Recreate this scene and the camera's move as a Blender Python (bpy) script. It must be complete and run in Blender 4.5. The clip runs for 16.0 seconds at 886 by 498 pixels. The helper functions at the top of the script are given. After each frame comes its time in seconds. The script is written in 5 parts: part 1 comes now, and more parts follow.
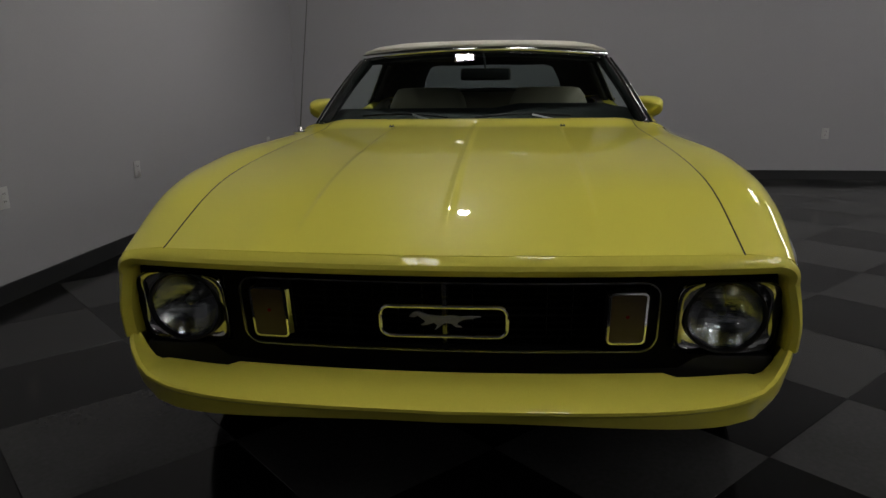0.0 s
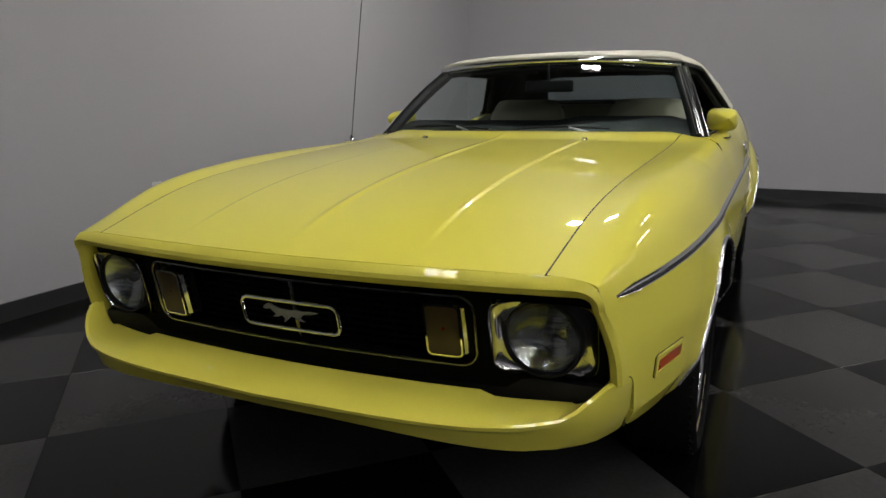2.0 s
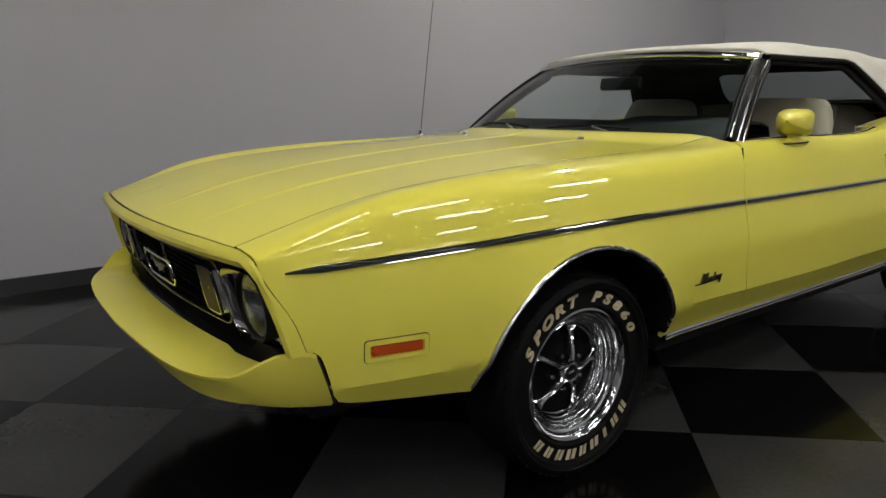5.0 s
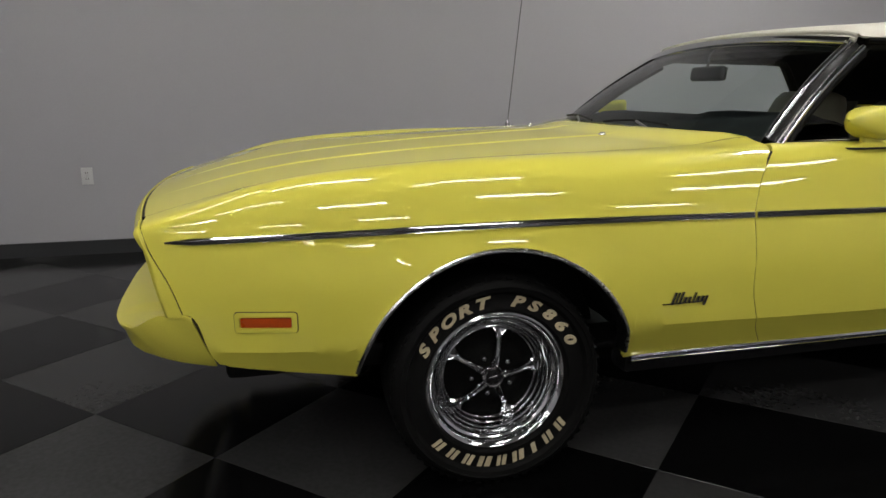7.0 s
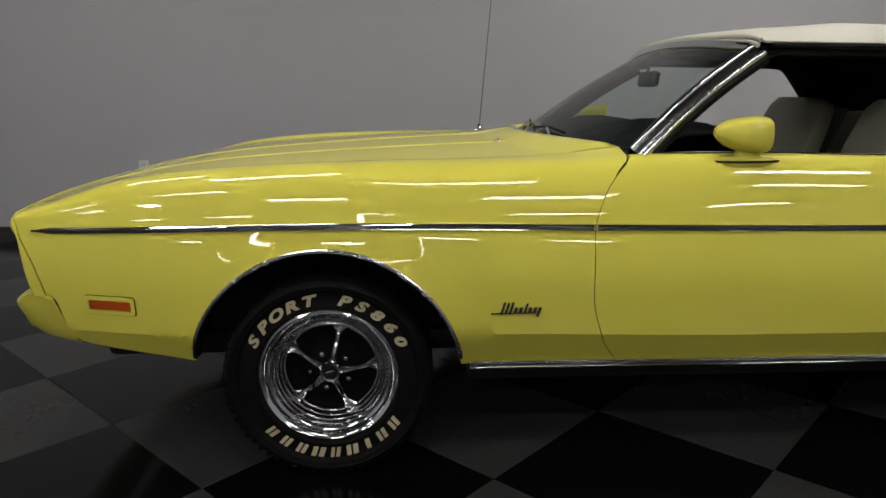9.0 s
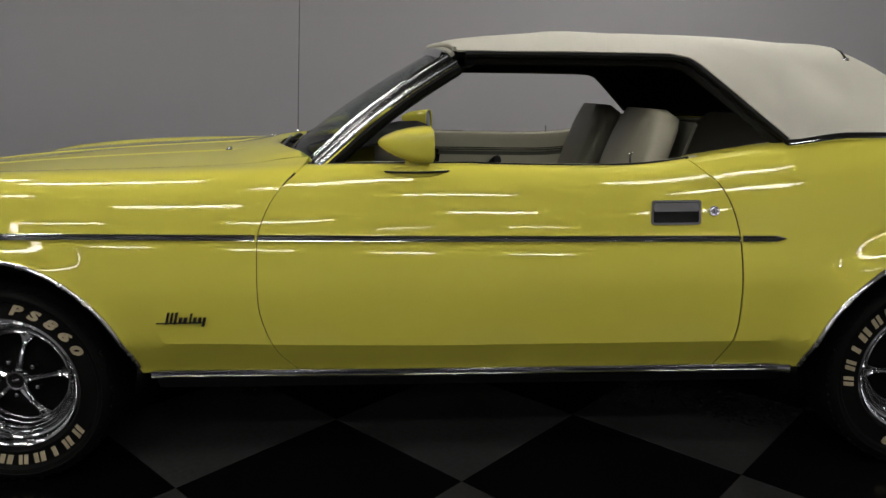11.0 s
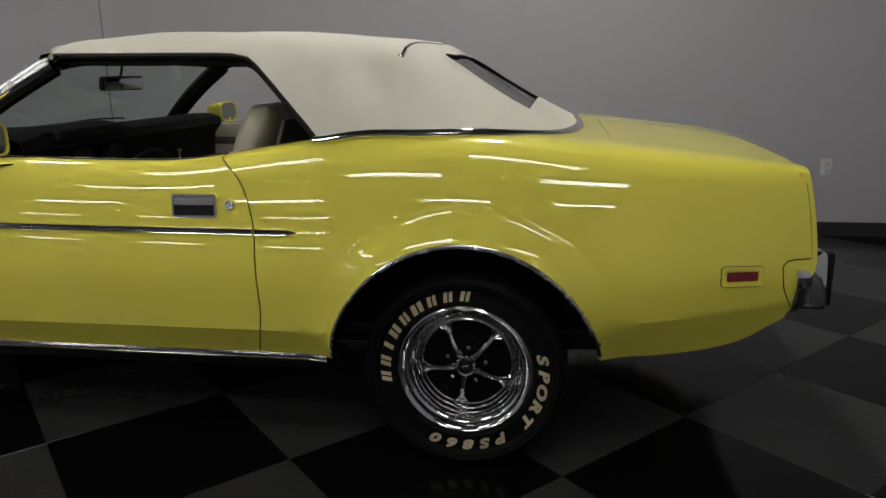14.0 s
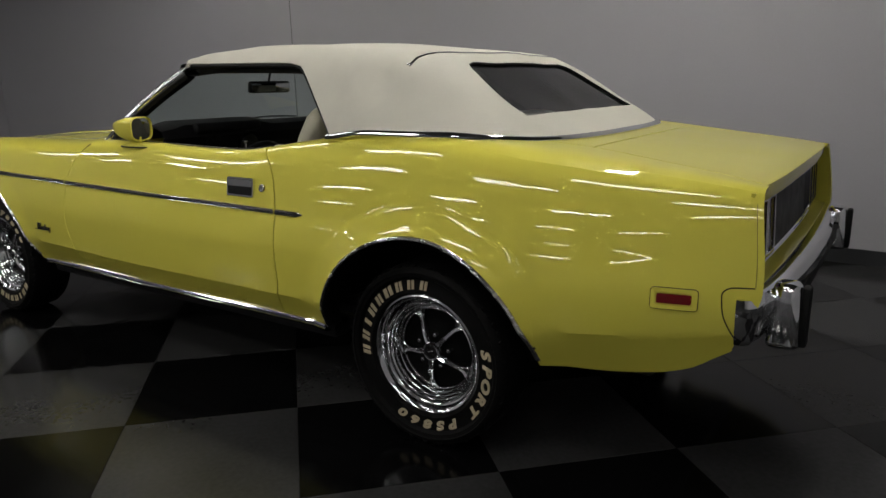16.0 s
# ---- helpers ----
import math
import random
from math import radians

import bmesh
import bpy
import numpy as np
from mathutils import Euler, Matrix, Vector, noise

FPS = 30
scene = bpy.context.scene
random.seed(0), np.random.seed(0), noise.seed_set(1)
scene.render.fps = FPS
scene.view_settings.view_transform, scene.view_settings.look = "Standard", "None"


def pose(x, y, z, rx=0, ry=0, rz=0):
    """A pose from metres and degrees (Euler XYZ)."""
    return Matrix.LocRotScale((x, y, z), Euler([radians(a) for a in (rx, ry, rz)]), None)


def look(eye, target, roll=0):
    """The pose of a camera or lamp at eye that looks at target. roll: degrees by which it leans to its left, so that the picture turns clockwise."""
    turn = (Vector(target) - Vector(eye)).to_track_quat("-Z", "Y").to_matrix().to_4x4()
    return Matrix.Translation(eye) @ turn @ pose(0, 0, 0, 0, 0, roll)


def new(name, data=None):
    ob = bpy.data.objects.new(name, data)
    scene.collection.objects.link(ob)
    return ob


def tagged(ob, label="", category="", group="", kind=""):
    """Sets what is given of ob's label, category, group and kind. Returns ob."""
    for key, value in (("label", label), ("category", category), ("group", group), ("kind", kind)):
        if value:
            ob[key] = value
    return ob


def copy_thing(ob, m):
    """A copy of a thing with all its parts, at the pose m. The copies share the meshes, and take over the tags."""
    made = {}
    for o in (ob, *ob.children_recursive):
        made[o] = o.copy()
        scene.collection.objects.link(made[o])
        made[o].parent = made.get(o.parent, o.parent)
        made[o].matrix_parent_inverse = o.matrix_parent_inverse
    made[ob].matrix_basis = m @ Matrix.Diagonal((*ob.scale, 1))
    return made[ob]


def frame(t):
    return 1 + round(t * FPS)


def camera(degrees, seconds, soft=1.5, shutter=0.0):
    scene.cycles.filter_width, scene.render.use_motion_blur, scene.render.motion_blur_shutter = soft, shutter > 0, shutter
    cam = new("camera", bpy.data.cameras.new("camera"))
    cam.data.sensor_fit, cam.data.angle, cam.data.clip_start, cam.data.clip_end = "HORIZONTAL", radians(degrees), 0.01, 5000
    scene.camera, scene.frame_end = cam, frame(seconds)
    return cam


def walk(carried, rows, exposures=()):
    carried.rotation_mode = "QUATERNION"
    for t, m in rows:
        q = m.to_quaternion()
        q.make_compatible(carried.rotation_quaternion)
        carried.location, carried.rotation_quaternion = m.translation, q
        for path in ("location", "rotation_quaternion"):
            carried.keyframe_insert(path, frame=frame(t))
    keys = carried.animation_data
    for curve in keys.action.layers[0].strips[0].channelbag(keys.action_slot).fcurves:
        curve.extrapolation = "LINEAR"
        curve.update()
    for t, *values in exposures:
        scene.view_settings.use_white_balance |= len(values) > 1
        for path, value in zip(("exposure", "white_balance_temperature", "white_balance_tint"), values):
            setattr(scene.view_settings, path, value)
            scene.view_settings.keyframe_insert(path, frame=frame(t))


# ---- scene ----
cam = camera(64.5, 16.0)
PATH = [
    (0, (0.15, -2.442, 1.178), (-0.041, -0.511, 0.694), -0.7),
    (0.5, (0.377, -2.423, 1.177), (0.042, -0.51, 0.7), -0.7),
    (1, (0.609, -2.402, 1.177), (0.077, -0.534, 0.702), -0.8),
    (1.5, (0.841, -2.357, 1.175), (0.136, -0.544, 0.711), -0.9),
    (2, (1.065, -2.278, 1.172), (0.227, -0.517, 0.727), -1.1),
    (2.5, (1.29, -2.188, 1.166), (0.299, -0.509, 0.723), -1.1),
    (3, (1.505, -2.089, 1.165), (0.364, -0.507, 0.722), -1.1),
    (3.5, (1.702, -1.968, 1.162), (0.45, -0.472, 0.721), -0.9),
    (4, (1.9, -1.818, 1.161), (0.548, -0.411, 0.72), -0.9),
    (4.2, (1.979, -1.749, 1.153), (0.573, -0.394, 0.719), -1.0),
    (6.3, (2.53, -0.927, 1.116), (0.731, -0.17, 0.677), -0.6),
    (6.5, (2.572, -0.817, 1.12), (0.74, -0.148, 0.679), -0.6),
    (7, (2.659, -0.585, 1.12), (0.764, -0.124, 0.677), -0.5),
    (7.5, (2.721, -0.374, 1.123), (0.792, -0.091, 0.675), -0.1),
    (8, (2.776, -0.143, 1.124), (0.83, -0.019, 0.68), -0.2),
    (8.5, (2.813, 0.089, 1.134), (0.864, 0.144, 0.689), -0.2),
    (8.7, (2.837, 0.158, 1.138), (0.889, 0.231, 0.691), -0.3),
    (10.8, (2.866, 1.152, 1.171), (0.917, 1.199, 0.722), -0.4),
    (11, (2.869, 1.262, 1.167), (0.92, 1.297, 0.72), -0.4),
    (11.5, (2.895, 1.571, 1.169), (0.946, 1.562, 0.72), -0.5),
    (12, (2.901, 1.882, 1.175), (0.954, 1.814, 0.724), -0.6),
    (12.5, (2.887, 2.176, 1.19), (0.945, 2.073, 0.721), -0.7),
    (13, (2.88, 2.449, 1.195), (0.941, 2.325, 0.721), -0.7),
    (13.5, (2.865, 2.746, 1.193), (0.929, 2.576, 0.719), -0.9),
    (14, (2.844, 3.043, 1.193), (0.932, 2.723, 0.704), -1.2),
    (14.5, (2.82, 3.299, 1.191), (0.948, 2.795, 0.702), -1.1),
    (15, (2.78, 3.562, 1.192), (0.97, 2.86, 0.712), -1.0),
    (15.5, (2.733, 3.796, 1.182), (1.014, 2.888, 0.712), -1.0),
    (16, (2.652, 4.032, 1.184), (1.035, 2.95, 0.722), -0.9),
]
walk(cam, [(t, look(eye, target, roll)) for t, eye, target, roll in PATH],
     exposures=[(0.0, -0.76), (0.2, -0.2), (0.45, 0.2), (0.8, 0.16), (3.0, 0.12), (7.0, 0.18), (9.0, 0.06), (11.0, -0.17), (12.5, -0.17), (14.0, -0.18), (16.0, -0.24)])

import functools

# ---- light ----
world = bpy.data.worlds.new("world")
scene.world = world
world.use_nodes = True
world.node_tree.nodes["Background"].inputs[0].default_value = (0.5, 0.52, 0.55, 1)
world.node_tree.nodes["Background"].inputs[1].default_value = 0.02
TUBE_GLOW = 22.5
SPOT_GLOW = 490.0


# ---- materials ----
def material(name, base, rough=0.5, metal=0.0, coat=0.0, vary=0.08, scale=6.0, fine=120.0, bump=0.0, spec=0.5, rough_vary=0.06, random_tone=0.0):
    m = bpy.data.materials.new(name)
    m.use_nodes = True
    nt = m.node_tree
    b = nt.nodes["Principled BSDF"]
    b.inputs["Metallic"].default_value = metal
    b.inputs["Coat Weight"].default_value = coat
    b.inputs["Coat Roughness"].default_value = 0.022
    b.inputs["Specular IOR Level"].default_value = spec
    co = nt.nodes.new("ShaderNodeTexCoord")
    big = nt.nodes.new("ShaderNodeTexNoise")
    big.inputs["Scale"].default_value = scale
    big.inputs["Detail"].default_value = 4
    small = nt.nodes.new("ShaderNodeTexNoise")
    small.inputs["Scale"].default_value = fine
    small.inputs["Detail"].default_value = 3
    for n in (big, small):
        nt.links.new(co.outputs["Object"], n.inputs["Vector"])
    mix = nt.nodes.new("ShaderNodeMath")
    mix.operation = "ADD"
    nt.links.new(big.outputs[0], mix.inputs[0])
    nt.links.new(small.outputs[0], mix.inputs[1])
    ramp = nt.nodes.new("ShaderNodeMapRange")
    ramp.inputs["From Min"].default_value = 0.5
    ramp.inputs["From Max"].default_value = 1.5
    ramp.inputs["To Min"].default_value = 1 - vary
    ramp.inputs["To Max"].default_value = 1 + vary
    nt.links.new(mix.outputs[0], ramp.inputs["Value"])
    value = ramp.outputs[0]
    if random_tone:
        info = nt.nodes.new("ShaderNodeObjectInfo")
        r2 = nt.nodes.new("ShaderNodeMapRange")
        r2.inputs["To Min"].default_value = 1 - random_tone
        r2.inputs["To Max"].default_value = 1 + random_tone
        nt.links.new(info.outputs["Random"], r2.inputs["Value"])
        mul = nt.nodes.new("ShaderNodeMath")
        mul.operation = "MULTIPLY"
        nt.links.new(value, mul.inputs[0])
        nt.links.new(r2.outputs[0], mul.inputs[1])
        value = mul.outputs[0]
    tone = nt.nodes.new("ShaderNodeVectorMath")
    tone.operation = "SCALE"
    tone.inputs[0].default_value = base
    nt.links.new(value, tone.inputs["Scale"])
    nt.links.new(tone.outputs[0], b.inputs["Base Color"])
    rr = nt.nodes.new("ShaderNodeMapRange")
    rr.inputs["From Min"].default_value = 0.3
    rr.inputs["From Max"].default_value = 0.7
    rr.inputs["To Min"].default_value = max(0.0, rough - rough_vary * rough * 2)
    rr.inputs["To Max"].default_value = min(1.0, rough + rough_vary * rough * 2)
    nt.links.new(big.outputs[0], rr.inputs["Value"])
    nt.links.new(rr.outputs[0], b.inputs["Roughness"])
    if bump:
        bp = nt.nodes.new("ShaderNodeBump")
        bp.inputs["Strength"].default_value = bump
        bp.inputs["Distance"].default_value = 0.002
        nt.links.new(small.outputs[0], bp.inputs["Height"])
        nt.links.new(bp.outputs[0], b.inputs["Normal"])
    return m


def glass(name, tint, rough=0.0):
    """Thin pane: clear with a tint, and the mirror gloss of a window."""
    m = bpy.data.materials.new(name)
    m.use_nodes = True
    nt = m.node_tree
    nt.nodes.remove(nt.nodes["Principled BSDF"])
    out = nt.nodes["Material Output"]
    clear = nt.nodes.new("ShaderNodeBsdfTransparent")
    clear.inputs[0].default_value = (*tint, 1)
    shine = nt.nodes.new("ShaderNodeBsdfGlossy")
    shine.inputs["Roughness"].default_value = rough
    edge = nt.nodes.new("ShaderNodeLayerWeight")
    edge.inputs["Blend"].default_value = 0.5
    power = nt.nodes.new("ShaderNodeMath")
    power.operation = "POWER"
    power.inputs[1].default_value = 5.5
    nt.links.new(edge.outputs["Facing"], power.inputs[0])
    fres = nt.nodes.new("ShaderNodeMapRange")
    fres.inputs["To Min"].default_value = 0.04
    fres.inputs["To Max"].default_value = 0.95
    nt.links.new(power.outputs[0], fres.inputs["Value"])
    mix = nt.nodes.new("ShaderNodeMixShader")
    nt.links.new(fres.outputs[0], mix.inputs[0])
    nt.links.new(clear.outputs[0], mix.inputs[1])
    nt.links.new(shine.outputs[0], mix.inputs[2])
    nt.links.new(mix.outputs[0], out.inputs[0])
    return m


def glow(name, colour, strength):
    m = bpy.data.materials.new(name)
    m.use_nodes = True
    b = m.node_tree.nodes["Principled BSDF"]
    b.inputs["Base Color"].default_value = (0.8, 0.8, 0.8, 1)
    b.inputs["Emission Color"].default_value = (*colour, 1)
    b.inputs["Emission Strength"].default_value = strength
    return m


YELLOW = material("yellow_paint", (0.672, 0.612, 0.088), 0.4, coat=0.85, vary=0.03, scale=2.5, fine=300, spec=0.05)
YELLOW_URETHANE = material("yellow_urethane", (0.64, 0.58, 0.084), 0.42, coat=0.6, vary=0.05, scale=4, fine=200, spec=0.1)
CHROME = material("chrome", (0.78, 0.79, 0.8), 0.07, metal=1.0, vary=0.04, scale=9)
STEEL = material("dull_steel", (0.4, 0.4, 0.4), 0.35, metal=1.0, vary=0.1)
BLACK = material("black_plastic", (0.005, 0.005, 0.0055), 0.5, vary=0.25, scale=14, spec=0.25)
BLACK_GLOSS = material("black_paint", (0.008, 0.008, 0.009), 0.2, vary=0.2, scale=14)
SEAL = material("black_rubber", (0.006, 0.006, 0.006), 0.55, vary=0.2, scale=20, spec=0.18)
RUBBER = material("tyre_rubber", (0.0042, 0.0042, 0.0042), 0.7, vary=0.25, scale=18, fine=260, bump=0.25, spec=0.09)
WHEEL_CHROME = material("wheel_chrome", (0.56, 0.565, 0.575), 0.09, metal=1.0, vary=0.08, scale=25)
TRIM_STEEL = material("bright_trim_steel", (0.66, 0.66, 0.66), 0.26, metal=1.0, vary=0.08, scale=20)
LETTER = material("cream_letter_rubber", (0.45, 0.38, 0.25), 0.7, vary=0.2, scale=30)
TOPCLOTH = material("cream_vinyl_cloth", (0.53, 0.515, 0.44), 0.7, vary=0.1, scale=7, fine=420, bump=0.35)
HEADLINER = material("black_headliner", (0.006, 0.006, 0.006), 0.9, vary=0.2, fine=300, bump=0.2)
VINYL = material("cream_vinyl", (0.38, 0.36, 0.27), 0.42, vary=0.08, scale=9, fine=260, bump=0.15)
VINYL_DARK = material("grey_vinyl_insert", (0.1, 0.1, 0.078), 0.5, vary=0.12, scale=9, fine=260, bump=0.2)
DASH = material("black_dash_vinyl", (0.007, 0.007, 0.008), 0.6, spec=0.25, vary=0.2, fine=300, bump=0.2)
AMBER = material("amber_lens", (0.42, 0.06, 0.006), 0.3, coat=0.35, vary=0.15, scale=40)
RED_LENS = material("red_lens", (0.14, 0.006, 0.008), 0.18, coat=1.0, vary=0.15, scale=40)
PARK_LENS = material("smoky_lens", (0.042, 0.027, 0.012), 0.35, coat=0.15, vary=0.1, scale=20)
GRILLE_BLACK = material("grille_black", (0.0025, 0.0025, 0.0025), 0.6, vary=0.2, spec=0.06)
AERIAL = material("dark_aerial_steel", (0.14, 0.14, 0.14), 0.35, metal=1.0, vary=0.1)
BEZEL = material("bezel_chrome", (0.5, 0.5, 0.51), 0.09, metal=1.0, vary=0.12, scale=30, fine=30, bump=0.1)
DARK_CHROME = material("dull_chrome", (0.26, 0.26, 0.26), 0.22, metal=1.0, vary=0.12, scale=30)
FAINT = material("painted_joint", (0.22, 0.2, 0.03), 0.6, vary=0.2, scale=20)
GAP = material("shadow_gap", (0.035, 0.031, 0.009), 0.8, vary=0.2, scale=20)
LAMP_BOWL = material("lamp_reflector", (0.42, 0.42, 0.43), 0.16, metal=1.0, vary=0.2, scale=30, fine=60, bump=1.0)
WINDOW = glass("windscreen_glass", (0.66, 0.74, 0.725))
REAR_PANE = glass("rear_pane_glass", (0.4, 0.44, 0.44))
LENS_GLASS = glass("headlamp_glass", (0.85, 0.87, 0.87), 0.04)
MIRROR = material("mirror_glass", (0.45, 0.47, 0.48), 0.02, metal=1.0, vary=0.01)
WALL = material("grey_wall_paint", (0.342, 0.338, 0.36), 0.72, vary=0.035, scale=0.8, fine=90, bump=0.08)
BASE = material("black_baseboard", (0.022, 0.023, 0.025), 0.4, vary=0.2, scale=4)
CEIL = material("dark_ceiling", (0.04, 0.04, 0.04), 0.85, vary=0.1, scale=2)
TILE_DARK = material("black_floor_tile", (0.003, 0.003, 0.0032), 0.13, vary=0.35, scale=3.0, fine=55, bump=0.04, spec=0.16, random_tone=0.15)
TILE_GREY = material("grey_floor_tile", (0.03, 0.03, 0.0305), 0.17, vary=0.3, scale=3.0, fine=55, bump=0.05, spec=0.16, random_tone=0.1)
GROUT = material("dark_floor_joint", (0.012, 0.012, 0.012), 0.7)
EMBLEM = material("grey_emblem_enamel", (0.2, 0.2, 0.2), 0.35, vary=0.15, scale=60)
PLATE = material("white_outlet_plate", (0.5, 0.5, 0.5), 0.4, vary=0.05)
HOUSING = material("white_enamel", (0.7, 0.7, 0.7), 0.5)
TUBE = glow("fluorescent_tube", (1.0, 0.97, 0.92), TUBE_GLOW)
PANEL = glow("light_panel", (1.0, 0.97, 0.92), 45.0)
SPOT = glow("high_bay_lamp", (1.0, 0.97, 0.92), SPOT_GLOW)


# ---- building helpers ----
def curve(*pts):
    """A smooth monotone curve through (position, value) pairs."""
    xs = [p[0] for p in pts]
    vs = [p[1] for p in pts]
    n = len(xs)
    h = [xs[i + 1] - xs[i] for i in range(n - 1)]
    d = [(vs[i + 1] - vs[i]) / h[i] for i in range(n - 1)]
    g = [0.0] * n
    for i in range(1, n - 1):
        if d[i - 1] * d[i] > 0:
            w1, w2 = 2 * h[i] + h[i - 1], h[i] + 2 * h[i - 1]
            g[i] = (w1 + w2) / (w1 / d[i - 1] + w2 / d[i])
    g[0], g[-1] = d[0], d[-1]

    def f(x):
        if x <= xs[0]:
            return vs[0]
        if x >= xs[-1]:
            return vs[-1]
        i = 0
        while x > xs[i + 1]:
            i += 1
        t = (x - xs[i]) / h[i]
        return ((1 + 2 * t) * (1 - t) ** 2 * vs[i] + t * (1 - t) ** 2 * h[i] * g[i]
                + t * t * (3 - 2 * t) * vs[i + 1] + t * t * (t - 1) * h[i] * g[i + 1])
    return f


def soft(f, w=0.07, lo=-0.95, hi=3.78):
    """The curve with its bends eased over a length w."""
    def g(x):
        k = min(w, max(0.0, x - lo), max(0.0, hi - x))
        return (f(x) * 2 + f(x - k / 2) * 1.5 + f(x + k / 2) * 1.5 + f(x - k) * 0.75 + f(x + k) * 0.75) / 6.5
    return functools.lru_cache(maxsize=None)(g)


def lin(a, b, n):
    return [a + (b - a) * i / (n - 1) for i in range(n)]


def smooth(a, b, x):
    t = min(1.0, max(0.0, (x - a) / (b - a)))
    return t * t * (3 - 2 * t)


def finish(name, me, mat, parent=None, label="", sharp=35.0, shade=True):
    me.materials.append(mat)
    if shade:
        me.polygons.foreach_set("use_smooth", [True] * len(me.polygons))
        me.set_sharp_from_angle(angle=radians(sharp))
    ob = new(name, me)
    if parent is not None:
        ob.parent = parent
    if label:
        ob["label"] = label
    return ob


def grid(name, rows, mat, parent=None, label="", flip=False, loop=False, around=False, thick=0.0, sharp=35.0, skip=None):
    """A sheet through rows of points; loop closes each row, around joins the last row to the first."""
    n, m = len(rows), len(rows[0])
    faces = []
    for i in range(n if around else n - 1):
        for j in range(m if loop else m - 1):
            if skip and skip(i, j):
                continue
            i2, j2 = (i + 1) % n, (j + 1) % m
            f = (i * m + j, i * m + j2, i2 * m + j2, i2 * m + j)
            faces.append(f[::-1] if flip else f)
    me = bpy.data.meshes.new(name)
    points = [tuple(p) for r in rows for p in r]
    me.from_pydata(points, [], faces)
    if thick:
        back = [tuple(Vector(p) - Vector(v.vector) * thick) for p, v in zip(points, me.vertex_normals)]
        k = len(points)
        count = {}
        for f in faces:
            for a, b in zip(f, f[1:] + f[:1]):
                count[frozenset((a, b))] = count.get(frozenset((a, b)), 0) + 1
        rim = [(a, a + k, b + k, b) for f in faces for a, b in zip(f, f[1:] + f[:1]) if count[frozenset((a, b))] == 1]
        me.clear_geometry()
        me.from_pydata(points + back, [], faces + [tuple(q + k for q in f[::-1]) for f in faces] + rim)
        used = set(q for f in faces for q in f)
        if len(used) < k:
            bm = bmesh.new()
            bm.from_mesh(me)
            bmesh.ops.delete(bm, geom=[v for v in bm.verts if not v.link_faces], context="VERTS")
            bm.to_mesh(me)
            bm.free()
    return finish(name, me, mat, parent, label, sharp)


def part(name, bm, mat, parent=None, label="", sharp=35.0):
    me = bpy.data.meshes.new(name)
    bm.to_mesh(me)
    bm.free()
    return finish(name, me, mat, parent, label, sharp)


def block(size, at=(0, 0, 0), bevel=0.0, turn=None, segments=2, taper=None):
    """A bevelled block as a bmesh. taper: (factor in x, factor in y) of its top."""
    bm = bmesh.new()
    bmesh.ops.create_cube(bm, size=1.0)
    for v in bm.verts:
        k = (1, 1) if taper is None or v.co.z < 0 else taper
        v.co = Vector((v.co.x * size[0] * k[0], v.co.y * size[1] * k[1], v.co.z * size[2]))
    if bevel:
        bmesh.ops.bevel(bm, geom=bm.edges[:], offset=bevel, segments=segments, affect="EDGES", profile=0.5)
    if turn:
        bmesh.ops.rotate(bm, verts=bm.verts, cent=(0, 0, 0), matrix=Euler([radians(a) for a in turn]).to_matrix())
    bmesh.ops.translate(bm, verts=bm.verts, vec=at)
    return bm


def joined(*bms):
    out = bmesh.new()
    for b in bms:
        me = bpy.data.meshes.new("piece")
        b.to_mesh(me)
        b.free()
        out.from_mesh(me)
        bpy.data.meshes.remove(me)
    return out


def tube(points, radius, sides=8, closed=False, flat=1.0, up=(0, 0, 1), caps=True):
    """A rod along points as a bmesh; flat squeezes it along up."""
    bm = bmesh.new()
    pts = [Vector(p) for p in points]
    n = len(pts)
    rings = []
    for i, p in enumerate(pts):
        a = pts[(i - 1) % n] if closed or i else pts[0]
        b = pts[(i + 1) % n] if closed or i < n - 1 else pts[-1]
        d = (b - a).normalized()
        s = d.cross(Vector(up))
        s = s.normalized() if s.length > 1e-6 else Vector((1, 0, 0))
        u = s.cross(d)
        r = radius(i / max(1, n - 1)) if callable(radius) else radius
        rings.append([bm.verts.new(p + s * (r * math.cos(2 * math.pi * k / sides)) + u * (r * flat * math.sin(2 * math.pi * k / sides))) for k in range(sides)])
    for i in range(n if closed else n - 1):
        for k in range(sides):
            A, B = rings[i], rings[(i + 1) % n]
            bm.faces.new((A[k], A[(k + 1) % sides], B[(k + 1) % sides], B[k]))
    if caps and not closed:
        bm.faces.new(rings[0][::-1])
        bm.faces.new(rings[-1])
    bmesh.ops.recalc_face_normals(bm, faces=bm.faces)
    return bm


def spun(profile, axis="X", steps=48):
    """A turned shape about the x axis from (along, radius) pairs."""
    bm = bmesh.new()
    rings = []
    for k in range(steps):
        a = 2 * math.pi * k / steps
        rings.append([bm.verts.new((x, r * math.cos(a), r * math.sin(a))) for x, r in profile])
    for k in range(steps):
        A, B = rings[k], rings[(k + 1) % steps]
        for j in range(len(profile) - 1):
            bm.faces.new((A[j], A[j + 1], B[j + 1], B[j]))
    bmesh.ops.remove_doubles(bm, verts=bm.verts, dist=1e-6)
    bmesh.ops.recalc_face_normals(bm, faces=bm.faces)
    return bm


